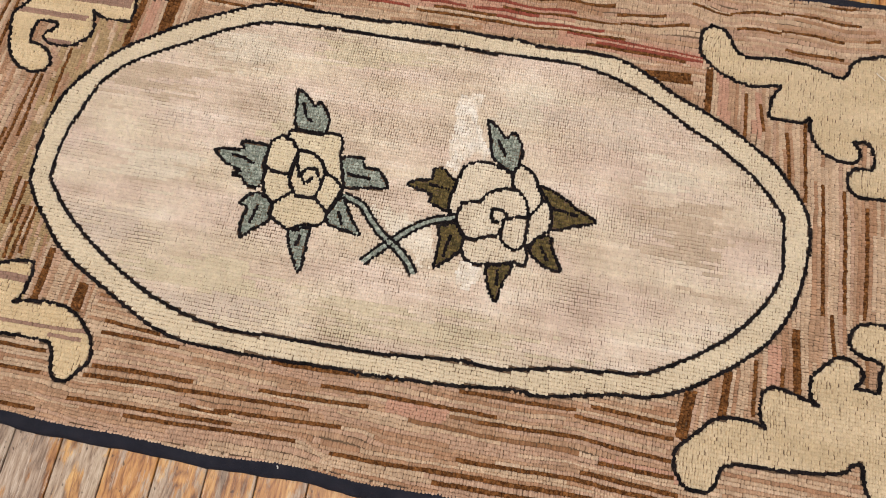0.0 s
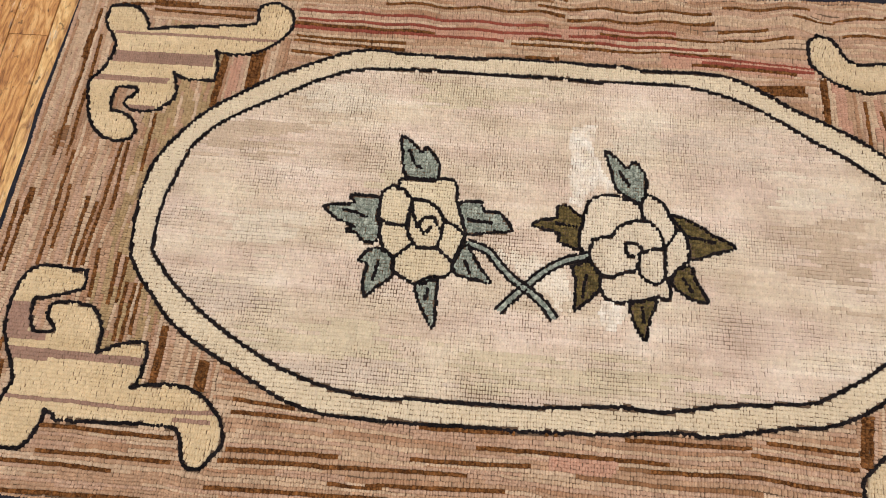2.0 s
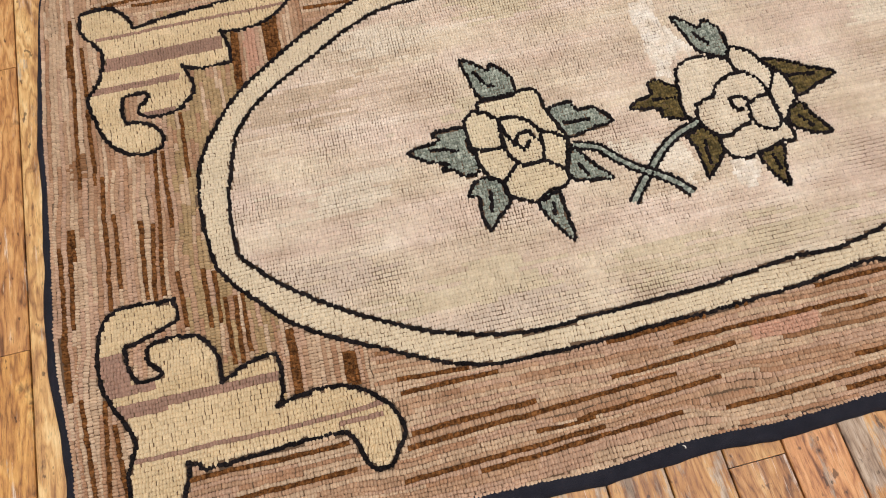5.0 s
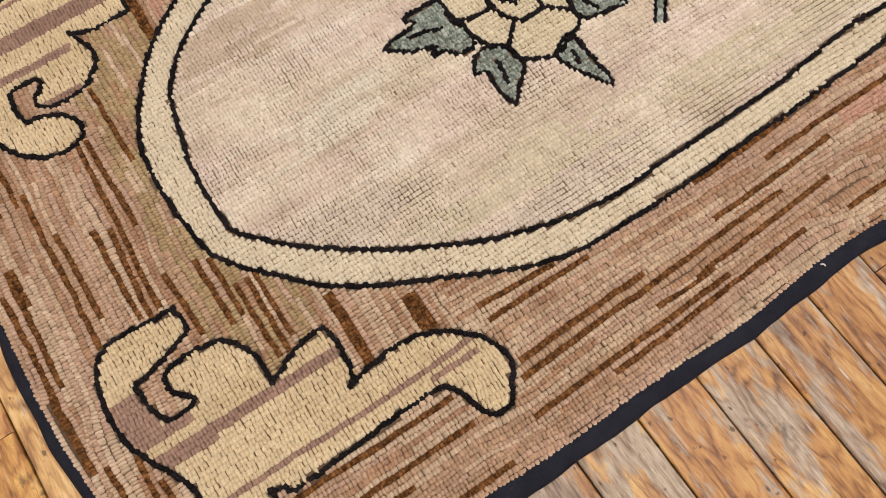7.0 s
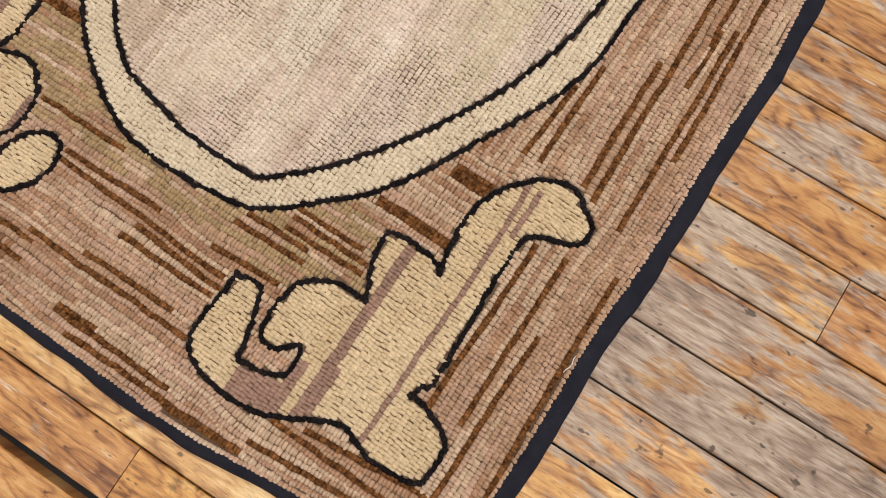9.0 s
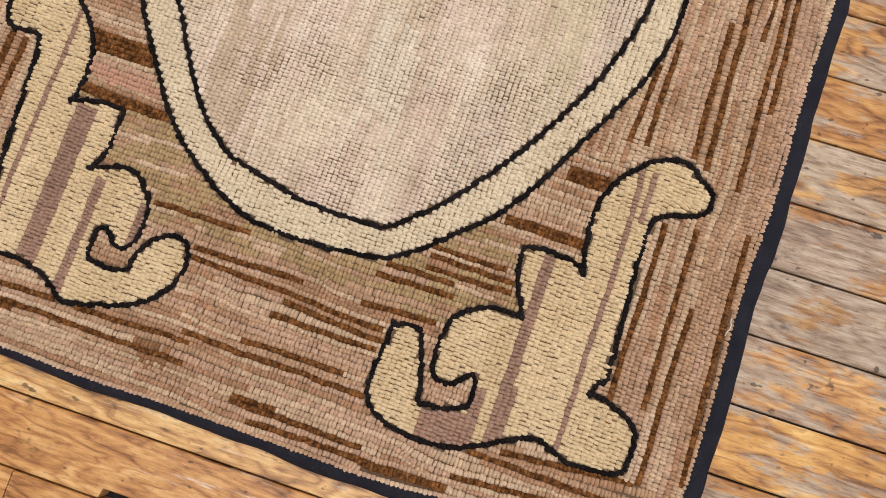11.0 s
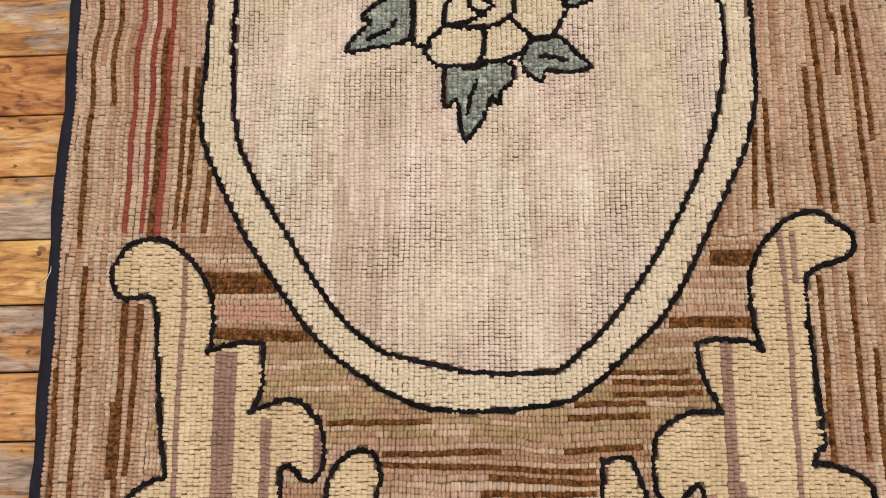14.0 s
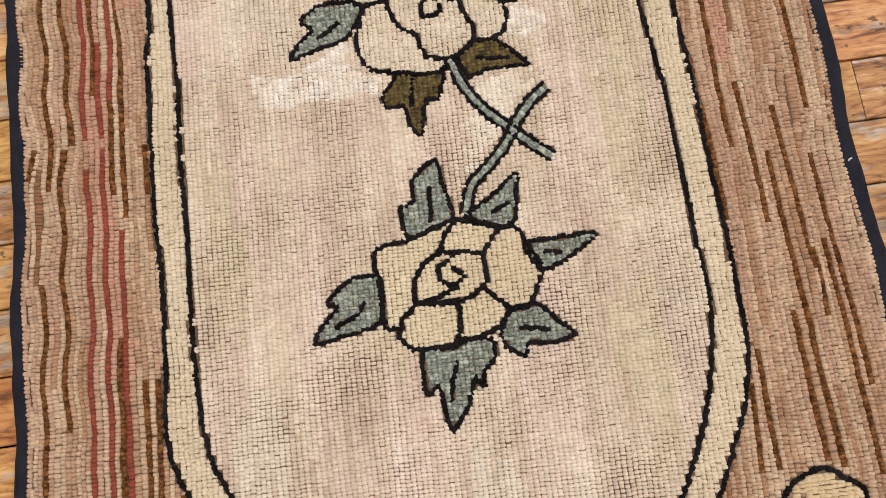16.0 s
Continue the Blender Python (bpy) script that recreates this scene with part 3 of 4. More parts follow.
def rise(xy):
    """Height of the rug's uneven lie over the floor."""
    z = 0.0010 * smooth_noise(xy, 0.30, 3) + 0.0005 * smooth_noise(xy, 0.09, 4)
    z += 0.0030 * np.exp(-(((xy[:, 0] - 0.262 + 0.1 * (xy[:, 1] + 0.2)) / 0.020) ** 2)) * np.clip((-0.02 - xy[:, 1]) / 0.15, 0, 1)
    z += 0.0012 * np.sin(xy[:, 0] / 0.013) * np.clip((xy[:, 1] - 0.36) / 0.06, 0, 1) * np.clip((xy[:, 0] + 0.28) / 0.1, 0, 1)
    return z


U = np.array([-0.5, -0.31, 0.0, 0.31, 0.5])
CREST = np.array([0.0, 0.74, 1.0, 0.74, 0.0])
TU, TV = [a.ravel() for a in np.meshgrid(U, U, indexing="ij")]
TZ = np.outer(CREST, CREST).ravel()
CORNER = (abs(TU) > 0.4) & (abs(TV) > 0.4)
QUADS = np.array([(5 * i + j, 5 * i + j + 5, 5 * i + j + 6, 5 * i + j + 1) for i in range(4) for j in range(4)])


def loops_mesh(name, xy, ang, slot, mats, parent, label="", length=PITCH, width=ROW, high=0.0034, low=-0.0038, wild=1.0, tight=(1.14, 1.38), pack=None, corner=0.72, spread=None):
    """One mesh of yarn loops: a small pillow at each place, turned along its row."""
    n = len(xy)
    L = length * (tight[0] + 0.10 * wild * rng.standard_normal(n))[:, None]
    W = width * (tight[1] + 0.10 * wild * rng.standard_normal(n))[:, None]
    Hh = high * (1 + 0.16 * wild * rng.standard_normal(n))[:, None]
    if pack is not None:
        L, W = L * pack[:, None], W * pack[:, None]
    if spread is not None:
        W = W * spread[:, None]
    a = (ang + 0.07 * wild * rng.standard_normal(n))[:, None]
    k = np.where(CORNER, corner, 1.0)
    u, v = L * TU * k, W * TV * k
    lean = 0.0005 * rng.standard_normal((n, 1)) * TZ
    x = xy[:, :1] + u * np.cos(a) - v * np.sin(a) + lean
    y = xy[:, 1:] + u * np.sin(a) + v * np.cos(a)
    z = rise(xy)[:, None] + low + Hh * TZ
    co = np.stack([x, y, z], -1).reshape(-1, 3)
    faces = (QUADS[None] + 25 * np.arange(n)[:, None, None]).reshape(-1, 4)
    me = bpy.data.meshes.new(name)
    me.vertices.add(len(co))
    me.vertices.foreach_set("co", co.ravel())
    me.loops.add(faces.size)
    me.loops.foreach_set("vertex_index", faces.ravel().astype(np.int32))
    me.polygons.add(len(faces))
    me.polygons.foreach_set("loop_start", np.arange(0, faces.size, 4, dtype=np.int32))
    me.polygons.foreach_set("material_index", np.repeat(np.asarray(slot) * np.ones(n, int), 16).astype(np.int32))
    me.polygons.foreach_set("use_smooth", np.ones(len(faces), bool))
    me.update(calc_edges=True)
    ob = link_mesh(name, me, parent, label, mats)
    if n > 300 or name in ("scroll_outline", "stem", "rose"):
        tagged(ob, kind="stuff")
    return ob


def outline_loops(name, lines, parent, label="", width=0.0036, mats=None):
    """Outline yarn hooked along drawn lines; remembers where it lies."""
    places, turns = [], []
    for line in lines:
        d = np.gradient(line, axis=0)
        t = np.arctan2(d[:, 1], d[:, 0])
        side = 0.00045 * rng.standard_normal(len(line))
        places.append(line + np.stack([-np.sin(t) * side, np.cos(t) * side], 1))
        turns.append(t)
    return loops_mesh(name, np.concatenate(places), np.concatenate(turns), 0, mats or [BLACK], parent, label, 0.0044, width, 0.0043, wild=1.3)


rug = tagged(new("hooked_rug"), "worn cream and tan hooked rug with two roses, on oak floor", "rug")
rug.location = (0, 0, 0)

# ---- outlines as drawn
scrolls = [
    (curve(BL_HOOK), curve(BL_STEP), curve(BL_FOOT), curve(BL_TOE)),
    (curve(TL_HOOK), curve(TL_TOE), curve(TL_HEAD), curve(TL_STEP)),
    (curve(BR_HOOK[::-1]), curve(BR_HEAD), curve(BR_TAIL)),
    (curve(TR_HEAD), curve(TR_HOOK), curve(TR_TAIL)),
]
outer, inner = curve(OVAL_OUTER_WEST + OVAL_OUTER_EAST, closed=True), curve(OVAL_INNER_WEST + OVAL_INNER_EAST, closed=True)
rose_lines = [[curve(s) for s in ROSE_WEST], [curve(s) for s in ROSE_EAST]]
rose_rims = [curve(RIM_WEST, closed=True), curve(RIM_EAST, closed=True)]
leaf_rims = [curve(s, 0.0042, True) for s, _ in LEAVES]
veins = [curve(s) for _, s in LEAVES]
stem_mid = [curve(STEM_WEST, 0.004), curve(STEM_EAST, 0.004)]


def beside(line, d):
    g = np.gradient(line, axis=0)
    g /= np.hypot(*g.T)[:, None]
    return line + d * np.stack([-g[:, 1], g[:, 0]], 1)


stem_rims = [(beside(s, 0.0042), beside(s, -0.0042)) for s in stem_mid]
stem_polys = [np.concatenate([a, b[::-1]]) for a, b in stem_rims]

taken = np.zeros((2900, 1900), bool)


def claim(line, reach=0.0020):
    n = reach / 0.0005
    OFFS = np.array([(i, j) for i in range(-5, 6) for j in range(-5, 6) if i * i + j * j <= n * n])
    fine = np.concatenate([line[:-1] + (line[1:] - line[:-1]) * f for f in np.linspace(0, 1, 9)])
    cells = ((fine + (0.70, 0.40)) / 0.0005).astype(int)[:, None] + OFFS
    taken[cells[..., 0], cells[..., 1]] = True


for group in scrolls + [[outer, inner]]:
    for line in group:
        claim(line, 0.0023)
for group in rose_lines + [leaf_rims, veins] + [list(r) for r in stem_rims]:
    for line in group:
        claim(line, 0.0015)

# the border's rows bend to follow its dark and red stripes, each of which takes the place of one row or more


def stripe_lines(strokes, axis, kind):
    """Stripes as low end, high end, place at both ends and kind, in metres; a wide one is several rows."""
    out = []
    for x0, y0, x1, y1, *wide in strokes:
        p, q = (x0, y0), (x1, y1)
        if p[axis] > q[axis]:
            p, q = q, p
        k = max(1, round((wide[0] if wide else 4) / 4.4))
        for j in range(k):
            off = (j - (k - 1) / 2) * ROW
            out.append((p[axis] / 1000, q[axis] / 1000, p[1 - axis] / 1000 + off, q[1 - axis] / 1000 + off, kind))
    return np.array(out)


def along_stripe(s, far):
    return s[2] + (s[3] - s[2]) * np.clip((far - s[0]) / (s[1] - s[0]), 0, 1)


def reach_of(s, far, fade):
    return np.exp(-((np.maximum(np.maximum(s[0] - far, far - s[1]), 0) / fade) ** 2))


def drift(stripes, far, level):
    """The shared lean of the rows round the stripes."""
    up, low = np.zeros(len(far)), np.full(len(far), 0.35)
    for s in stripes:
        mid = (s[2] + s[3]) / 2
        w = np.exp(-(((level - mid) / 0.014) ** 2)) * reach_of(s, far, 0.03)
        up += w * (along_stripe(s, far) - mid)
        low += w
    return up / low


def seat_stripes(stripes):
    """The row that each stripe runs in."""
    out = []
    for s in stripes:
        far = np.linspace(s[0], s[1], 9)
        mid = (s[2] + s[3]) / 2
        out.append(int(round(float(np.mean(along_stripe(s, far) - drift(stripes, far, np.full(9, mid)))) / ROW)))
    return out


def bend(stripes, seats, far, level):
    lean = drift(stripes, far, level)
    up, low = np.zeros(len(far)), np.full(len(far), 0.03)
    for s, n in zip(stripes, seats):
        near = abs(level - n * ROW) < 0.016
        if near.any():
            f = far[near]
            w = np.exp(-(((level[near] - n * ROW) / 0.005) ** 2)) * reach_of(s, f, 0.02)
            up[near] += w * (along_stripe(s, f) - n * ROW - lean[near])
            low[near] += w
    return lean + up / low


def rug_edge(p):
    """Inside the hooked area, whose edge waves a little and turns softly at the corners."""
    w = 0.0022 * smooth_noise(p, 0.16, 21)
    p = p - skew(p)
    x, y = p[:, 0] - (XL + XR) / 2, p[:, 1] - (YB + YT) / 2
    dx, dy = abs(x) - ((XR - XL) / 2 - 0.022), abs(y) - ((YT - YB) / 2 - 0.022)
    soft = 0.022 * SOFT_CORNER
    cut = (p[:, 0] < XL + soft) & (p[:, 1] > YT - soft) & (np.hypot(p[:, 0] - XL - soft, p[:, 1] - YT + soft) > soft - 0.0015 + w)
    return (np.hypot(np.maximum(dx, 0), np.maximum(dy, 0)) + np.minimum(np.maximum(dx, dy), 0) < 0.0205 + w) & ~cut


rim_row = rounded_rim(XL + 0.0022, XR - 0.0022, YB + 0.0022, YT - 0.0022, 0.020, 0.0037)
step = np.roll(rim_row, -1, 0) - np.roll(rim_row, 1, 0)
rim_turn = np.arctan2(step[:, 1], step[:, 0])
rim_row = rim_row + (0.0022 * smooth_noise(rim_row, 0.16, 21))[:, None] * np.stack([np.sin(rim_turn), -np.cos(rim_turn)], 1)
claim(np.concatenate([rim_row, rim_row[:1]]), 0.0021)
LENGTHWISE = np.concatenate([stripe_lines(BROWN_ROWS, 0, 0), stripe_lines(ROSE_ROWS, 0, 1)])
CROSSWISE = stripe_lines(BROWN_CROSS, 1, 0)
SEATS = [seat_stripes(LENGTHWISE), seat_stripes(CROSSWISE)]

# ---- rows of loops: along the rug nearly everywhere, across it at both ends


def rows_of(across):
    """Places, bent places, row numbers, turns, stripe numbers (-1: none) and widths of all loops of one direction."""
    along, over = (1, 0) if across else (0, 1)
    lo, hi = (XL - 0.014, YB - 0.008), (XR + 0.004, YT + 0.024)
    rows = np.arange(int(lo[over] / ROW), int(hi[over] / ROW) + 1)
    far, row = [a.ravel() for a in np.meshgrid(np.arange(lo[along], hi[along], PITCH), rows, indexing="ij")]
    far = far + 0.16 * PITCH * (np.sin(row * 12.9898) * 43758.5453 % 1.0)
    level = row * ROW
    stripes, seats = (CROSSWISE, SEATS[1]) if across else (LENGTHWISE, SEATS[0])
    shift = bend(stripes, seats, far, level)
    turn = (bend(stripes, seats, far + 0.004, level) - shift) / 0.004
    wide = np.clip(1 + (bend(stripes, seats, far, level + ROW / 2) - bend(stripes, seats, far, level - ROW / 2)) / ROW, 0.8, 1.5)
    g = np.stack([level, far] if across else [far, level], 1)
    p = np.stack([level + shift, far] if across else [far, level + shift], 1)
    p = p + np.stack([0.0010 * smooth_noise(g, 0.11, 11), 0.0010 * smooth_noise(g, 0.12, 12)], 1)
    p[:, 1] += 0.0012 * np.sin(g[:, 0] / 0.013) * np.clip((g[:, 1] - 0.35) / 0.05, 0, 1) * np.clip((g[:, 0] + 0.28) / 0.1, 0, 1)
    calm = np.where(inside(g, inner), 0.6, 1.0)[:, None]
    p += 0.0005 * calm * np.stack([smooth_noise(g, 0.03, 62), smooth_noise(g, 0.03, 63)], 1)
    p += calm * rng.standard_normal(g.shape) * ((0.00016, 0.0003) if across else (0.0003, 0.00016))
    mark = np.full(len(g), -1)
    for k, (s, n) in enumerate(zip(stripes, seats)):
        mark[(row == n) & (far > s[0]) & (far < s[1])] = k
    return g, p, row, (math.pi / 2 - turn if across else turn), mark, wide


def at_ends(p):
    x, y = p.T
    band = (x < np.where(y < 0, -0.541, -0.548)) | (x > 0.640)
    west = (x < -0.306) & (y < 0.350 - 0.1 * (x + 0.306)) & (y > -0.150)
    east = (x > 0.378) & (y < 0.340) & (y > -0.140)
    corner = (y < -0.232) | (y > 0.447)
    return (band | west | east) & ~corner


SHADES = [TAN, PINK, BEIGE, SAND, RUSSET, UMBER, ROSE, CORAL, MOSS]


def shade_runs(place, row, seed, odds):
    """Each row changes its rag every hand's breadth or two."""
    r = np.random.default_rng(seed)
    slot = np.zeros(len(place), int)
    for k in np.unique(row):
        at = row == k
        cuts = np.cumsum(r.uniform(0.04, 0.24, 40)) + place.min() - r.uniform(0, 0.2)
        kinds = r.choice(len(odds), 41, p=np.array(odds) / sum(odds))
        slot[at] = kinds[np.searchsorted(cuts, place[at])]
    return slot


def stroke(xy, slot, strokes, kind, half, axis):
    """Dark or red rows hooked on top of the shades, from end to end."""
    for x0, y0, x1, y1, *wide in strokes:
        a, b = np.array((x0, y0)) / 1000, np.array((x1, y1)) / 1000
        if a[axis] > b[axis]:
            a, b = b, a
        f = (xy[:, axis] - a[axis]) / max(b[axis] - a[axis], 1e-6)
        line = a[1 - axis] + f * (b[1 - axis] - a[1 - axis])
        slot[(f >= 0) & (f <= 1) & (abs(xy[:, 1 - axis] - line) < (wide[0] / 2000 if wide else half))] = kind


g, xy, row, ang, mark, wide = rows_of(False)
free = ~taken[tuple(((xy + (0.70, 0.40)) / 0.0005).astype(int).T)]
keep = free & rug_edge(xy)
g, xy, row, ang, mark, wide = (a[keep] for a in (g, xy, row, ang, mark, wide))
left = np.ones(len(xy), bool)


def take(mask):
    got = mask & left
    left[got] = False
    return got


def fill(name, got, mats, parent, slot=0, label="", **more):
    return loops_mesh(name, xy[got], ang[got], slot[got] if isinstance(slot, np.ndarray) else slot, mats, parent, label, spread=wide[got], **more)


# leaves and stems
for n, rim in enumerate(leaf_rims):
    sage = n < 7
    leaf = fill("leaf", take(inside(xy, rim)), [SAGE if sage else OLIVE], rug, label="grey-green leaf" if sage else "olive-brown leaf", tight=(1.20, 1.15), corner=0.66, wild=1.4)
    outline_loops("leaf_outline", [rim, veins[n]], leaf, "black outline and vein", 0.0036)
for mid, poly, rims in zip(stem_mid, stem_polys, stem_rims):
    left[inside(xy, poly)] = False
    d = np.gradient(mid, axis=0)
    stem = loops_mesh("stem", mid, np.arctan2(d[:, 1], d[:, 0]), 0, [SAGE], rug, "grey-green stem", 0.0046, 0.0048)
    outline_loops("stem_outline", list(rims), stem, "black outline", 0.0029)
# roses
for lines, rim, hearts, wool in zip(rose_lines, rose_rims, (HEARTS_WEST, HEARTS_EAST), (PETAL, PETAL_PALE)):
    rose = outline_loops("rose", lines, rug, "cream rose with black outlines", 0.0038)
    whole = inside(xy, rim)
    near = np.argmin([np.hypot(*(xy - np.array(h) / 1000).T) for h in hearts], 0)
    for k in range(len(hearts)):
        fill("petal", take(whole & (near == k)), [wool], rose, tight=(1.18, 1.14), corner=0.68)
# oval: soft streaky patches of other rags in the faded field: x, y, reach along and over the rows in millimetres, kind
FIELD_PATCHES = [
    (350, 172, 50, 40, 6), (-305, 80, 80, 40, 6), (-270, 92, 50, 12, 6), (150, 235, 40, 40, 6),
    (-330, 200, 90, 45, 3), (-190, -60, 160, 35, 5), (80, -70, 190, 30, 5), (-60, 280, 120, 28, 5),
    (-150, -85, 120, 25, 4), (-330, -10, 80, 30, 4), (370, 100, 60, 90, 3), (240, 230, 90, 40, 4), (-210, 260, 90, 30, 6), (-120, 150, 60, 30, 5),
]
STREAK = smooth_noise(g * (0.05, 1), 0.007, 81) * 0.6 + smooth_noise(g * (0.12, 1), 0.022, 82) * 0.4


def field_kinds(slot):
    best = np.zeros(len(g))
    for x, y, rx, ry, kind in FIELD_PATCHES:
        near = 0.95 * np.exp(-(((g[:, 0] * 1000 - x) / rx) ** 2 + ((g[:, 1] * 1000 - y) / ry) ** 2)) + 0.55 * STREAK
        hit = (near > 0.66) & (near > best)
        slot[hit] = kind
        best[hit] = near[hit]
    return slot


wob = 0.004 * np.stack([smooth_noise(xy, 0.02, 31), smooth_noise(xy, 0.02, 32)], 1)
oval = inside(xy, inner)
slot = field_kinds(np.zeros(len(xy), int))
slot[inside(xy + 2 * wob, np.array(PALE_AREA) / 1000)] = 2
for area_mm in WORN_AREAS:
    slot[inside(xy + wob, np.array(area_mm) / 1000)] = 1
oval = take(oval)
fill("oval_field", oval, [FIELD, WORN, PALE, DUN, BLUSH, CREAM, LIGHT], rug, slot, "faded pink and cream field with a white worn patch", tight=(1.185, 1.19), wild=0.7, corner=0.64, pack=0.99 + 0.10 * smooth_noise(xy[oval], 0.10, 71) + 0.05 * smooth_noise(xy[oval], 0.03, 72))
fill("oval_band", take(inside(xy, outer)), [BAND], rug, 0, "cream band round the oval", tight=(1.25, 1.19), corner=0.68)
outline_loops("oval_outline", [outer], rug, "black outer outline")
outline_loops("oval_outline", [inner], rug, "black inner outline")
# scrolls
for n, strokes in enumerate(scrolls):
    body = np.concatenate(strokes)
    slot = np.zeros(len(xy), int)
    for x0, x1, y0, y1 in MAUVE_BARS[n]:
        deep = max(1, round((y1 - y0) / 4.4))
        first = round(((y0 + y1) / 2 - (deep - 1) * 2.2) / 4.4)
        slot[(g[:, 0] > x0 / 1000) & (g[:, 0] < x1 / 1000) & (row >= first) & (row < first + deep)] = 1
    sc = fill("scroll", take(inside(xy, body)), [SCROLL if n < 2 else STRAW, MAUVE], rug, slot, "straw-coloured scroll" + (" with mauve stripes" if n < 2 else ""), tight=(1.12, 1.33), wild=1.0, corner=0.74)
    outline_loops("scroll_outline", strokes, sc, "black outline")
# border hooked lengthwise
side = left & ~at_ends(xy)
slot = shade_runs(g[:, 0], row, 5, (4.6, 4.4, 4.0, 1.8, 2.4, 0.12))
warm = smooth_noise(xy, 0.25, 41) > 0.15
slot[(slot == 4) & warm] = 1
stroke(xy, slot, CORAL_ROWS, 7, 0.0060, 0)
borders = []


def stripes_of(border, which, stripes):
    """Each stripe of the border as a part of its own."""
    for k in np.unique(mark[which]):
        got = which & (mark == k)
        if k >= 0 and got.sum() > 2:
            red = int(stripes[k][4])
            loops_mesh(("brown_stripe", "red_stripe")[red], xy[got], ang[got], 0, [(BROWN, ROSE)[red]], border, ("dark brown stripe", "faded red stripe")[red], tight=(1.36, 1.20), high=0.0037, wild=0.8, spread=wide[got])


for name, which in (("border_side", xy[:, 1] > 0.1), ("border_side", xy[:, 1] <= 0.1)):
    got = take(side & which)
    borders.append(fill(name, got & (mark < 0), SHADES, rug, slot, "striped tan, pink and brown border", tight=(1.20, 1.16), wild=0.8, corner=0.70))
    stripes_of(borders[-1], got, LENGTHWISE)
# border hooked crosswise at the ends
g, xy, row, ang, mark, wide = rows_of(True)
polys = [outer] + [np.concatenate(s) for s in scrolls]
ok = ~taken[tuple(((xy + (0.70, 0.40)) / 0.0005).astype(int).T)] & rug_edge(xy) & at_ends(xy)
for p in polys:
    ok &= ~inside(xy, p)
g, xy, row, ang, mark, wide = (a[ok] for a in (g, xy, row, ang, mark, wide))
slot = shade_runs(g[:, 1], row, 9, (5, 3.6, 4.2, 1.8, 2.6, 0.12))
stroke(xy, slot, CORAL_CROSS, 7, 0.006, 1)
mossy = (xy[:, 0] > -0.472) & (xy[:, 0] < -0.388) & (smooth_noise(g * (1, 0.12), 0.010, 45) > -0.15)
slot[mossy & (slot < 5)] = 8
worn = ((xy[:, 0] + 0.573) / 0.010) ** 2 + ((xy[:, 1] - 0.178) / 0.016) ** 2 < rng.uniform(0.1, 1.4, len(xy))
slot[worn] = 5
for which in (xy[:, 0] < 0, xy[:, 0] >= 0):
    plain = which & (mark < 0)
    borders.append(loops_mesh("border_end", xy[plain], ang[plain], slot[plain], SHADES, rug, "crosswise striped tan and brown border", spread=wide[plain], tight=(1.20, 1.16), wild=0.8, corner=0.70))
    stripes_of(borders[-1], which, CROSSWISE)
kinds = np.repeat(rng.choice(5, len(rim_row) // 12 + 1, p=(0.35, 0.25, 0.2, 0.1, 0.1)), 12)[: len(rim_row)]
loops_mesh("edge_trim", rim_row, rim_turn, kinds, SHADES, rug, "tan and pink edging", tight=(1.60, 1.24), wild=0.6)

def backing():
    rim = rounded_rim(XL - 0.004, XR + 0.004, YB - 0.004, YT + 0.004, 0.024)
    nx, ny = 128, 72
    gx, gy = np.meshgrid(np.linspace(XL + 0.001, XR - 0.001, nx), np.linspace(YB + 0.001, YT - 0.001, ny), indexing="ij")
    p = np.stack([gx.ravel(), gy.ravel()], 1)
    soft = 0.022 * SOFT_CORNER
    away = p - (XL + soft, YT - soft)
    far = np.hypot(*away.T)
    out = (away[:, 0] < 0) & (away[:, 1] > 0) & (far > soft - 0.001)
    p[out] -= away[out] * (1 - (soft - 0.001) / far[out])[:, None]
    p = p + skew(p)
    z = rise(p) - 0.0033
    bm = bmesh.new()
    top = [bm.verts.new((a, b, c)) for (a, b), c in zip(p, z)]
    low = [bm.verts.new((a, b, FLOOR_Z + 0.0005)) for a, b in p]
    for i in range(nx - 1):
        for j in range(ny - 1):
            k = i * ny + j
            bm.faces.new((top[k], top[k + ny], top[k + ny + 1], top[k + 1]))
            bm.faces.new((low[k + 1], low[k + ny + 1], low[k + ny], low[k]))
    ring = [i * ny for i in range(nx)] + [(nx - 1) * ny + j for j in range(1, ny)] + [i * ny + ny - 1 for i in range(nx - 2, -1, -1)] + list(range(ny - 2, 0, -1))
    for a, b in zip(ring, ring[1:] + ring[:1]):
        bm.faces.new((low[a], low[b], top[b], top[a]))
    for f in bm.faces:
        f.smooth = True
    part("backing", bm, BURLAP, rug, "brown burlap backing")


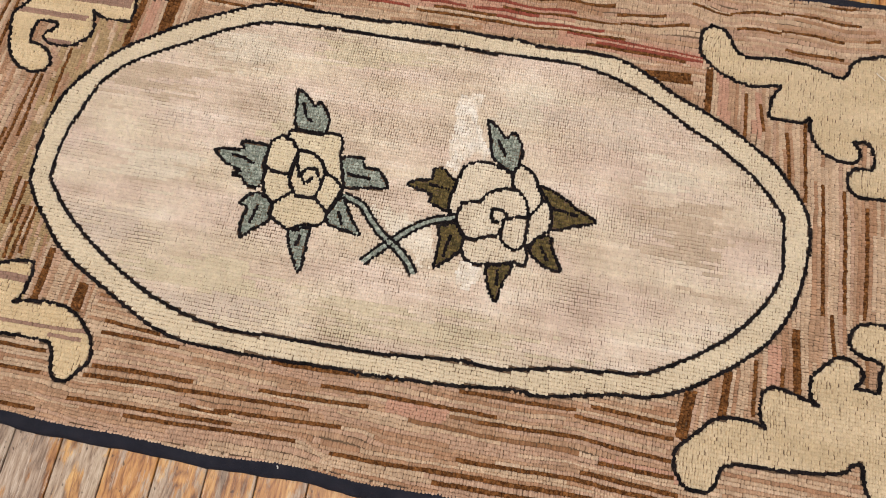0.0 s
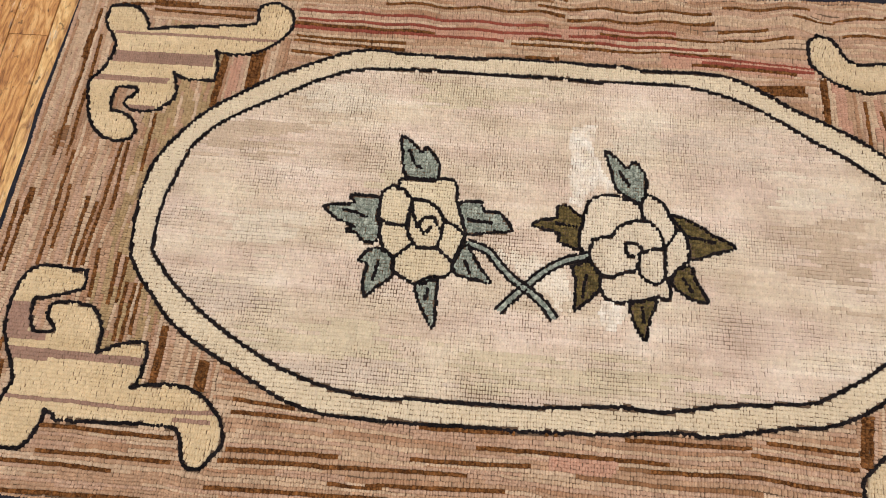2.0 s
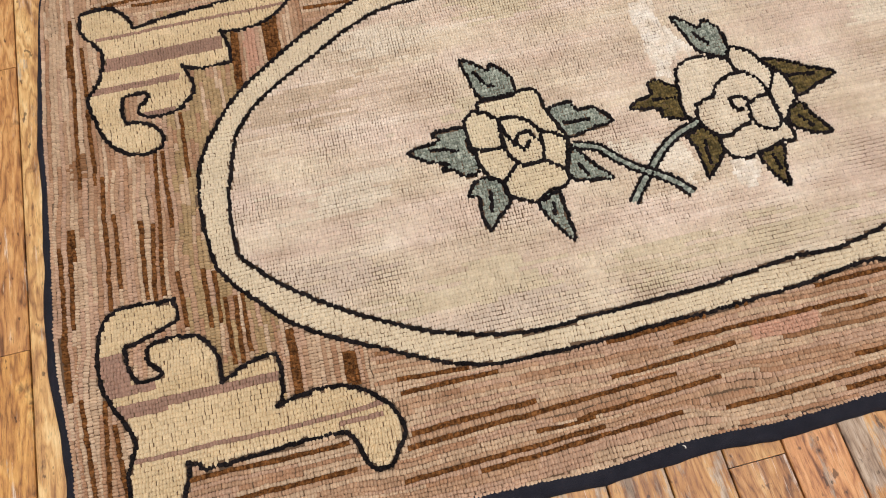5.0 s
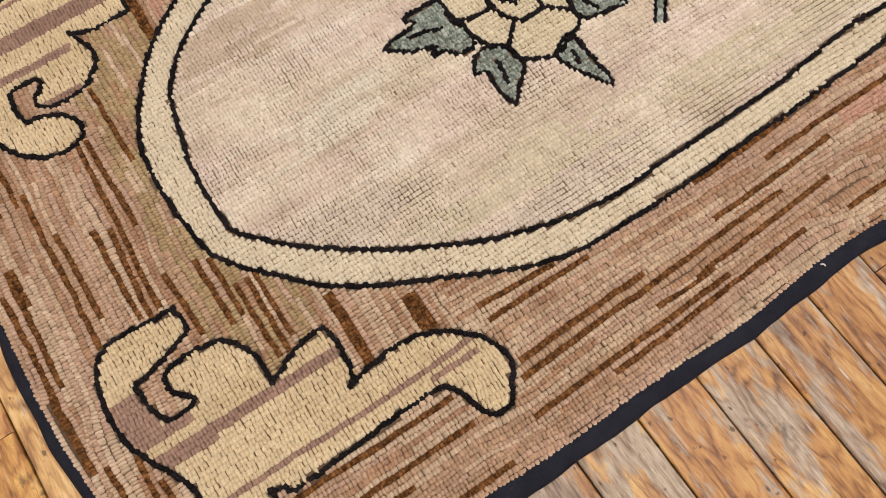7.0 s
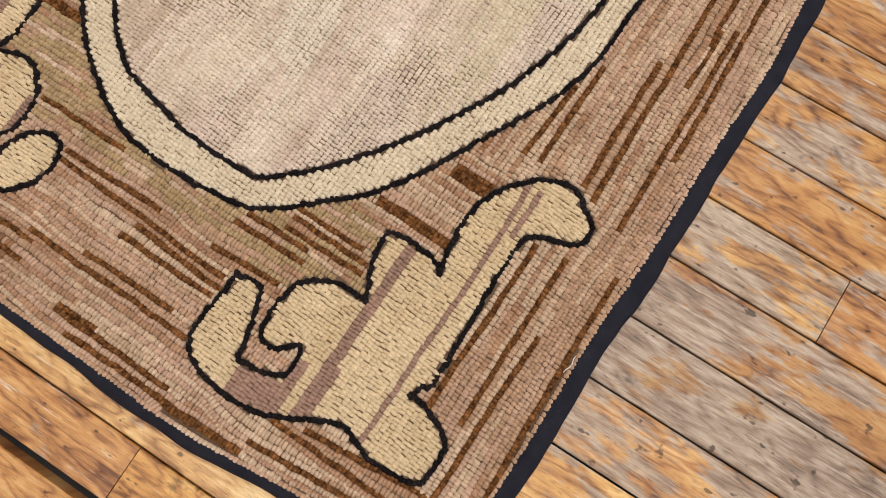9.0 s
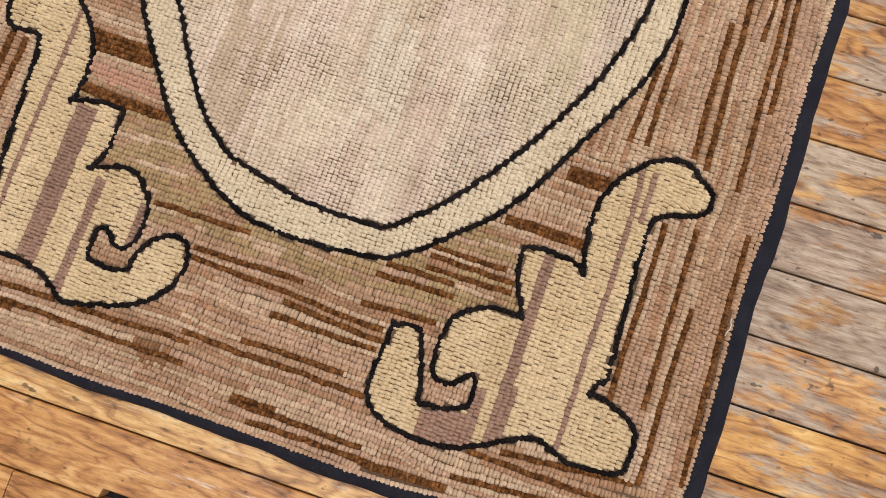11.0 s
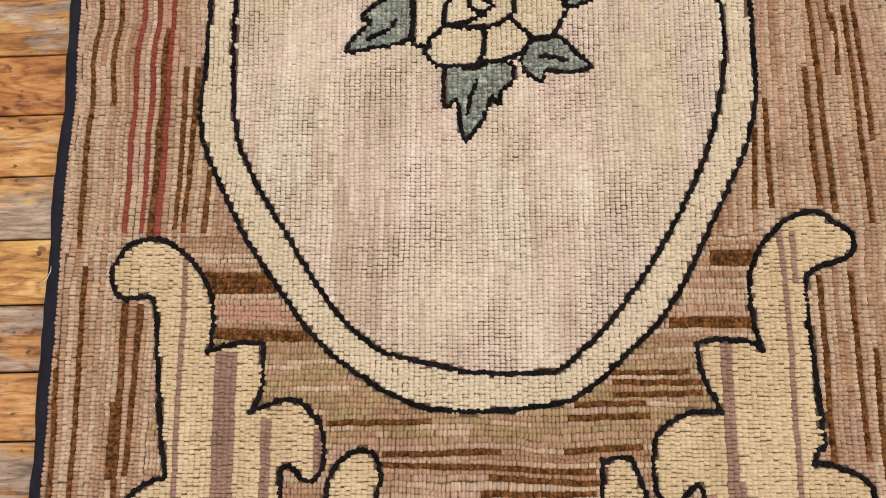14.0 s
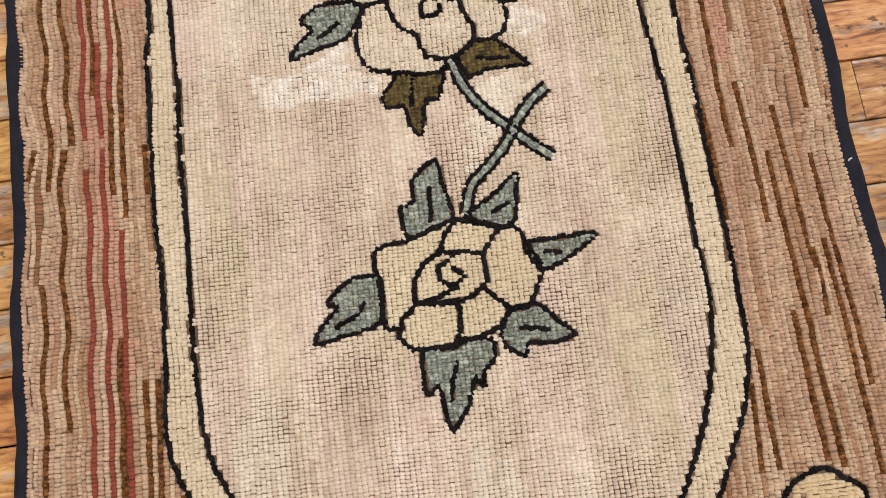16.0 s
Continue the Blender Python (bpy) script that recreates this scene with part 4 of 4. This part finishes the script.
def binding():
    """Black cloth tape folded round the edge, a little wavy and wider along the long front side."""
    rim = rounded_rim(XL, XR, YB, YT, 0.022)
    out = rim - np.roll(rim, 1, 0) + np.roll(rim, -1, 0) - rim
    nrm = np.stack([out[:, 1], -out[:, 0]], 1)
    nrm /= np.hypot(*nrm.T)[:, None]
    w = 0.0022 * smooth_noise(rim, 0.16, 21)
    front = np.clip(-nrm[:, 1], 0, 1)
    back = np.clip(nrm[:, 1], 0, 1)
    width = 0.0085 + 0.0045 * front + 0.003 * back + 0.0017 * smooth_noise(rim, 0.10, 51) + 0.0006 * smooth_noise(rim, 0.03, 52)
    width = width * (1 - 0.68 * np.clip(-nrm[:, 0], 0, 1) * np.exp(-(np.hypot(rim[:, 0] - XL, rim[:, 1] - YT + 0.04) / 0.14) ** 2))
    bm = bmesh.new()
    rings = []
    h = np.maximum(rise(rim), -0.0015)
    for f, z in ((-0.35, -0.0030), (-0.08, -0.0010), (0.30, -0.0012), (0.70, -0.0028), (0.95, -0.0055), (1.0, FLOOR_Z + 0.0008), (0.6, FLOOR_Z + 0.0004)):
        q = rim + nrm * (w + f * width)[:, None]
        zz = h * (1 if z > -0.005 else 0) + z
        rings.append([bm.verts.new((a, b, c)) for (a, b), c in zip(q, zz)])
    n = len(rim)
    for a, b in zip(rings, rings[1:]):
        for k in range(n):
            bm.faces.new((a[k], b[k], b[(k + 1) % n], a[(k + 1) % n])).smooth = True
    part("binding", bm, TAPE, rug, "dark navy cloth binding tape")


backing()
binding()


# assumed fixture, out of view, added above each overhead lamp
def ceiling_fixture(x):
    fix = tagged(new("ceiling_light"), "assumed long white ceiling light fixed to the ceiling, out of view", "ceiling light", "ceiling lights")
    fix.location = (x, 0.1, H)
    bm = bmesh.new()
    box(bm, -0.17, 0.17, -0.78, 0.78, -0.072, -0.001)
    bmesh.ops.bevel(bm, geom=[e for e in bm.edges], offset=0.012, segments=2, affect="EDGES")
    part("housing", bm, TRIM, fix)


ceiling_fixture(-0.55)
ceiling_fixture(0.75)

def fibre(name, label, category, points, radius, mat):
    """A bit of thread lying loose: a thin bent tube."""
    bm = bmesh.new()
    rings = []
    for k, p in enumerate(points):
        p = Vector(p)
        d = (Vector(points[min(k + 1, len(points) - 1)]) - Vector(points[max(k - 1, 0)])).normalized()
        u = d.cross(Vector((0, 0, 1))).normalized()
        v = u.cross(d)
        rings.append([bm.verts.new(p + radius * (u * math.cos(a) + v * math.sin(a))) for a in (0, 1.571, 3.142, 4.712)])
    for a, b in zip(rings, rings[1:]):
        for k in range(4):
            bm.faces.new((a[k], a[(k + 1) % 4], b[(k + 1) % 4], b[k])).smooth = True
    bm.faces.new(rings[0][::-1])
    bm.faces.new(rings[-1])
    ob = part(name, bm, mat, None, label)
    return tagged(ob, category=category)


LINT = two_scale("white_lint", (0.82, 0.80, 0.76), (0.70, 0.68, 0.64), 80.0, 0.9)


def bent(x, y, z, length, turn, seed):
    r = random.Random(seed)
    out, a = [], radians(turn)
    for k in range(6):
        out.append((x, y, z + 0.0004 * math.sin(k)))
        a += r.uniform(-0.5, 0.5)
        x, y = x + length / 5 * math.cos(a), y + length / 5 * math.sin(a)
    return out


fibre("loose_thread", "short white thread lying on the rug", "thread", bent(0.590, 0.368, 0.0014, 0.014, -40, 1), 0.0006, LINT)
fibre("loose_thread", "short white thread lying on the rug edge", "thread", bent(-0.395, -0.247, 0.0012, 0.016, 150, 2), 0.0004, LINT)
fibre("loose_thread", "pale thread sticking out of the rug edge", "thread", bent(-0.577, -0.238, 0.0012, 0.012, 60, 3), 0.0004, LINT)
fibre("loose_thread", "fine pale thread at the rug edge", "thread", bent(-0.330, 0.458, 0.0008, 0.018, 200, 4), 0.0003, LINT)
fibre("lint", "white speck of lint on the dark binding", "lint", bent(-0.040, -0.2535, 0.0006, 0.004, 80, 5), 0.0007, LINT)

# ---------------------------------------------------------------- floor strips
LEAN = radians(1.3)
STRIP = 0.0565


def plank_mesh(w, l, notch=None):
    """A strip with eased long edges; notch: a sliver broken out of one edge, from y0 to y1."""
    bm = bmesh.new()
    e, d, g0 = 0.0010, 0.018, 0.0008
    xs = (g0, g0 + e, w - g0 - e, w - g0)
    stops = [(0.0004, 0.0), (l - 0.0004, 0.0)]
    if notch:
        stops = [(0.0004, 0.0), (notch[0] - 0.002, 0.0), (notch[0], 0.009), (notch[1], 0.008), (notch[1] + 0.002, 0.0), (l - 0.0004, 0.0)]
    rows = []
    for y, cut in stops:
        rows.append([bm.verts.new(p) for p in ((xs[0] + cut, y, -d), (xs[0] + cut, y, -e), (xs[1] + cut, y, 0), (xs[2], y, 0), (xs[3], y, -e), (xs[3], y, -d))])
    for a, b in zip(rows, rows[1:]):
        for k in range(5):
            bm.faces.new((a[k], a[k + 1], b[k + 1], b[k])).normal_flip()
    bm.faces.new(rows[0])
    bm.faces.new(rows[-1][::-1])
    bmesh.ops.recalc_face_normals(bm, faces=bm.faces)
    me = bpy.data.meshes.new("plank")
    bm.to_mesh(me)
    bm.free()
    me.materials.append(OAK)
    return me


# tint and bareness of the strips beside the rug: (strip, side) -> red, green, blue, bare
TONES = {
    (3, "front"): (1.0, 1.0, 1.05, 0.62), (4, "front"): (0.72, 0.74, 0.80, 1.0), (5, "front"): (0.80, 0.76, 0.74, 0.72), (6, "front"): (1.04, 1.12, 1.16, 0.66),
    (7, "front"): (0.86, 0.79, 0.70, 0.48), (8, "front"): (0.95, 0.94, 0.88, 0.6), (9, "front"): (0.84, 0.80, 0.74, 0.56), (10, "front"): (0.82, 0.76, 0.70, 0.5),
    (11, "back"): (0.82, 0.78, 0.74, 0.5), (10, "back"): (0.92, 0.90, 0.88, 0.4), (9, "back"): (1.08, 1.12, 1.1, 0.5), (8, "back"): (0.85, 0.70, 0.62, 0.1),
    (7, "back"): (1.0, 0.96, 0.92, 0.3), (6, "back"): (0.95, 0.93, 0.92, 0.45), (5, "back"): (1.14, 1.2, 1.1, 0.15), (4, "back"): (0.85, 0.80, 0.78, 0.66),
    (3, "back"): (1.0, 0.95, 0.98, 0.35), (2, "back"): (0.86, 0.84, 0.86, 0.6), (1, "back"): (1.0, 0.96, 0.96, 0.35),
    (0, "west"): (1.15, 1.3, 1.5, 0.25), (-1, "west"): (1.02, 1.0, 1.04, 0.14), (-2, "west"): (0.98, 0.94, 0.94, 0.18), (-3, "west"): (0.95, 0.90, 0.82, 0.3),
}


def tone_of(k, y, l, r):
    side = "front" if y < -0.33 < y + l else "back" if y < 0.52 < y + l else ""
    if k <= 0 and y < 0.15 < y + l or k <= 0 and y < 0.4 < y + l:
        side = "west"
    v = r.uniform(0.82, 1.1)
    return TONES.get((k, side), (v, v * r.uniform(0.9, 1.05), v * r.uniform(0.86, 1.08), r.uniform(0.1, 0.3 if k < 0 else 0.75)))


def floor_strips():
    r = random.Random(12)
    turn = Matrix.Rotation(LEAN, 4, "Z")
    shared = {l: plank_mesh(STRIP, l) for l in (0.45, 0.6, 0.75, 0.9, 1.05, 1.2)}
    lengths = list(shared)
    k0 = int(math.floor((X0 + 0.633) / STRIP)) + 1
    for k in range(k0, int((X1 + 0.633) / STRIP)):
        x = -0.633 + STRIP * k
        fixed = BUTTS.get(k)
        first = fixed if fixed is not None else r.uniform(-0.12, 0.32) if 0 < k < 23 else r.uniform(-0.6, 0.6)
        starts, y = [], first
        while y < Y1 - 0.05:
            l = 1.2 if k == 0 and y == first else r.choice(lengths)
            starts.append((y, l))
            y += l
        y = first
        if k == -1:
            y = 0.0
            starts.append((0.0, 0.349))
        while y > Y0 + 0.05:
            l = max(lengths) if 2 < k < 15 and y > -0.3 else r.choice(lengths)
            y -= l
            starts.append((y, l))
        for y, l in starts:
            me = shared[l] if l in shared else plank_mesh(STRIP, l, (0.004, 0.19))
            if y < Y0 - 0.02 or y + l > Y1 + 0.02:
                lo, hi = max(y, Y0 + 0.005), min(y + l, Y1 - 0.005)
                if hi - lo < 0.03:
                    continue
                y, me = lo, plank_mesh(STRIP, hi - lo)
            ob = new("plank", me)
            ob.parent = floor
            ob.color = tone_of(k, y, l, r)
            ob.matrix_basis = turn @ pose(x, y, FLOOR_Z + r.uniform(-0.0005, 0.0), 0, r.uniform(-0.3, 0.3), 0)


floor_strips()
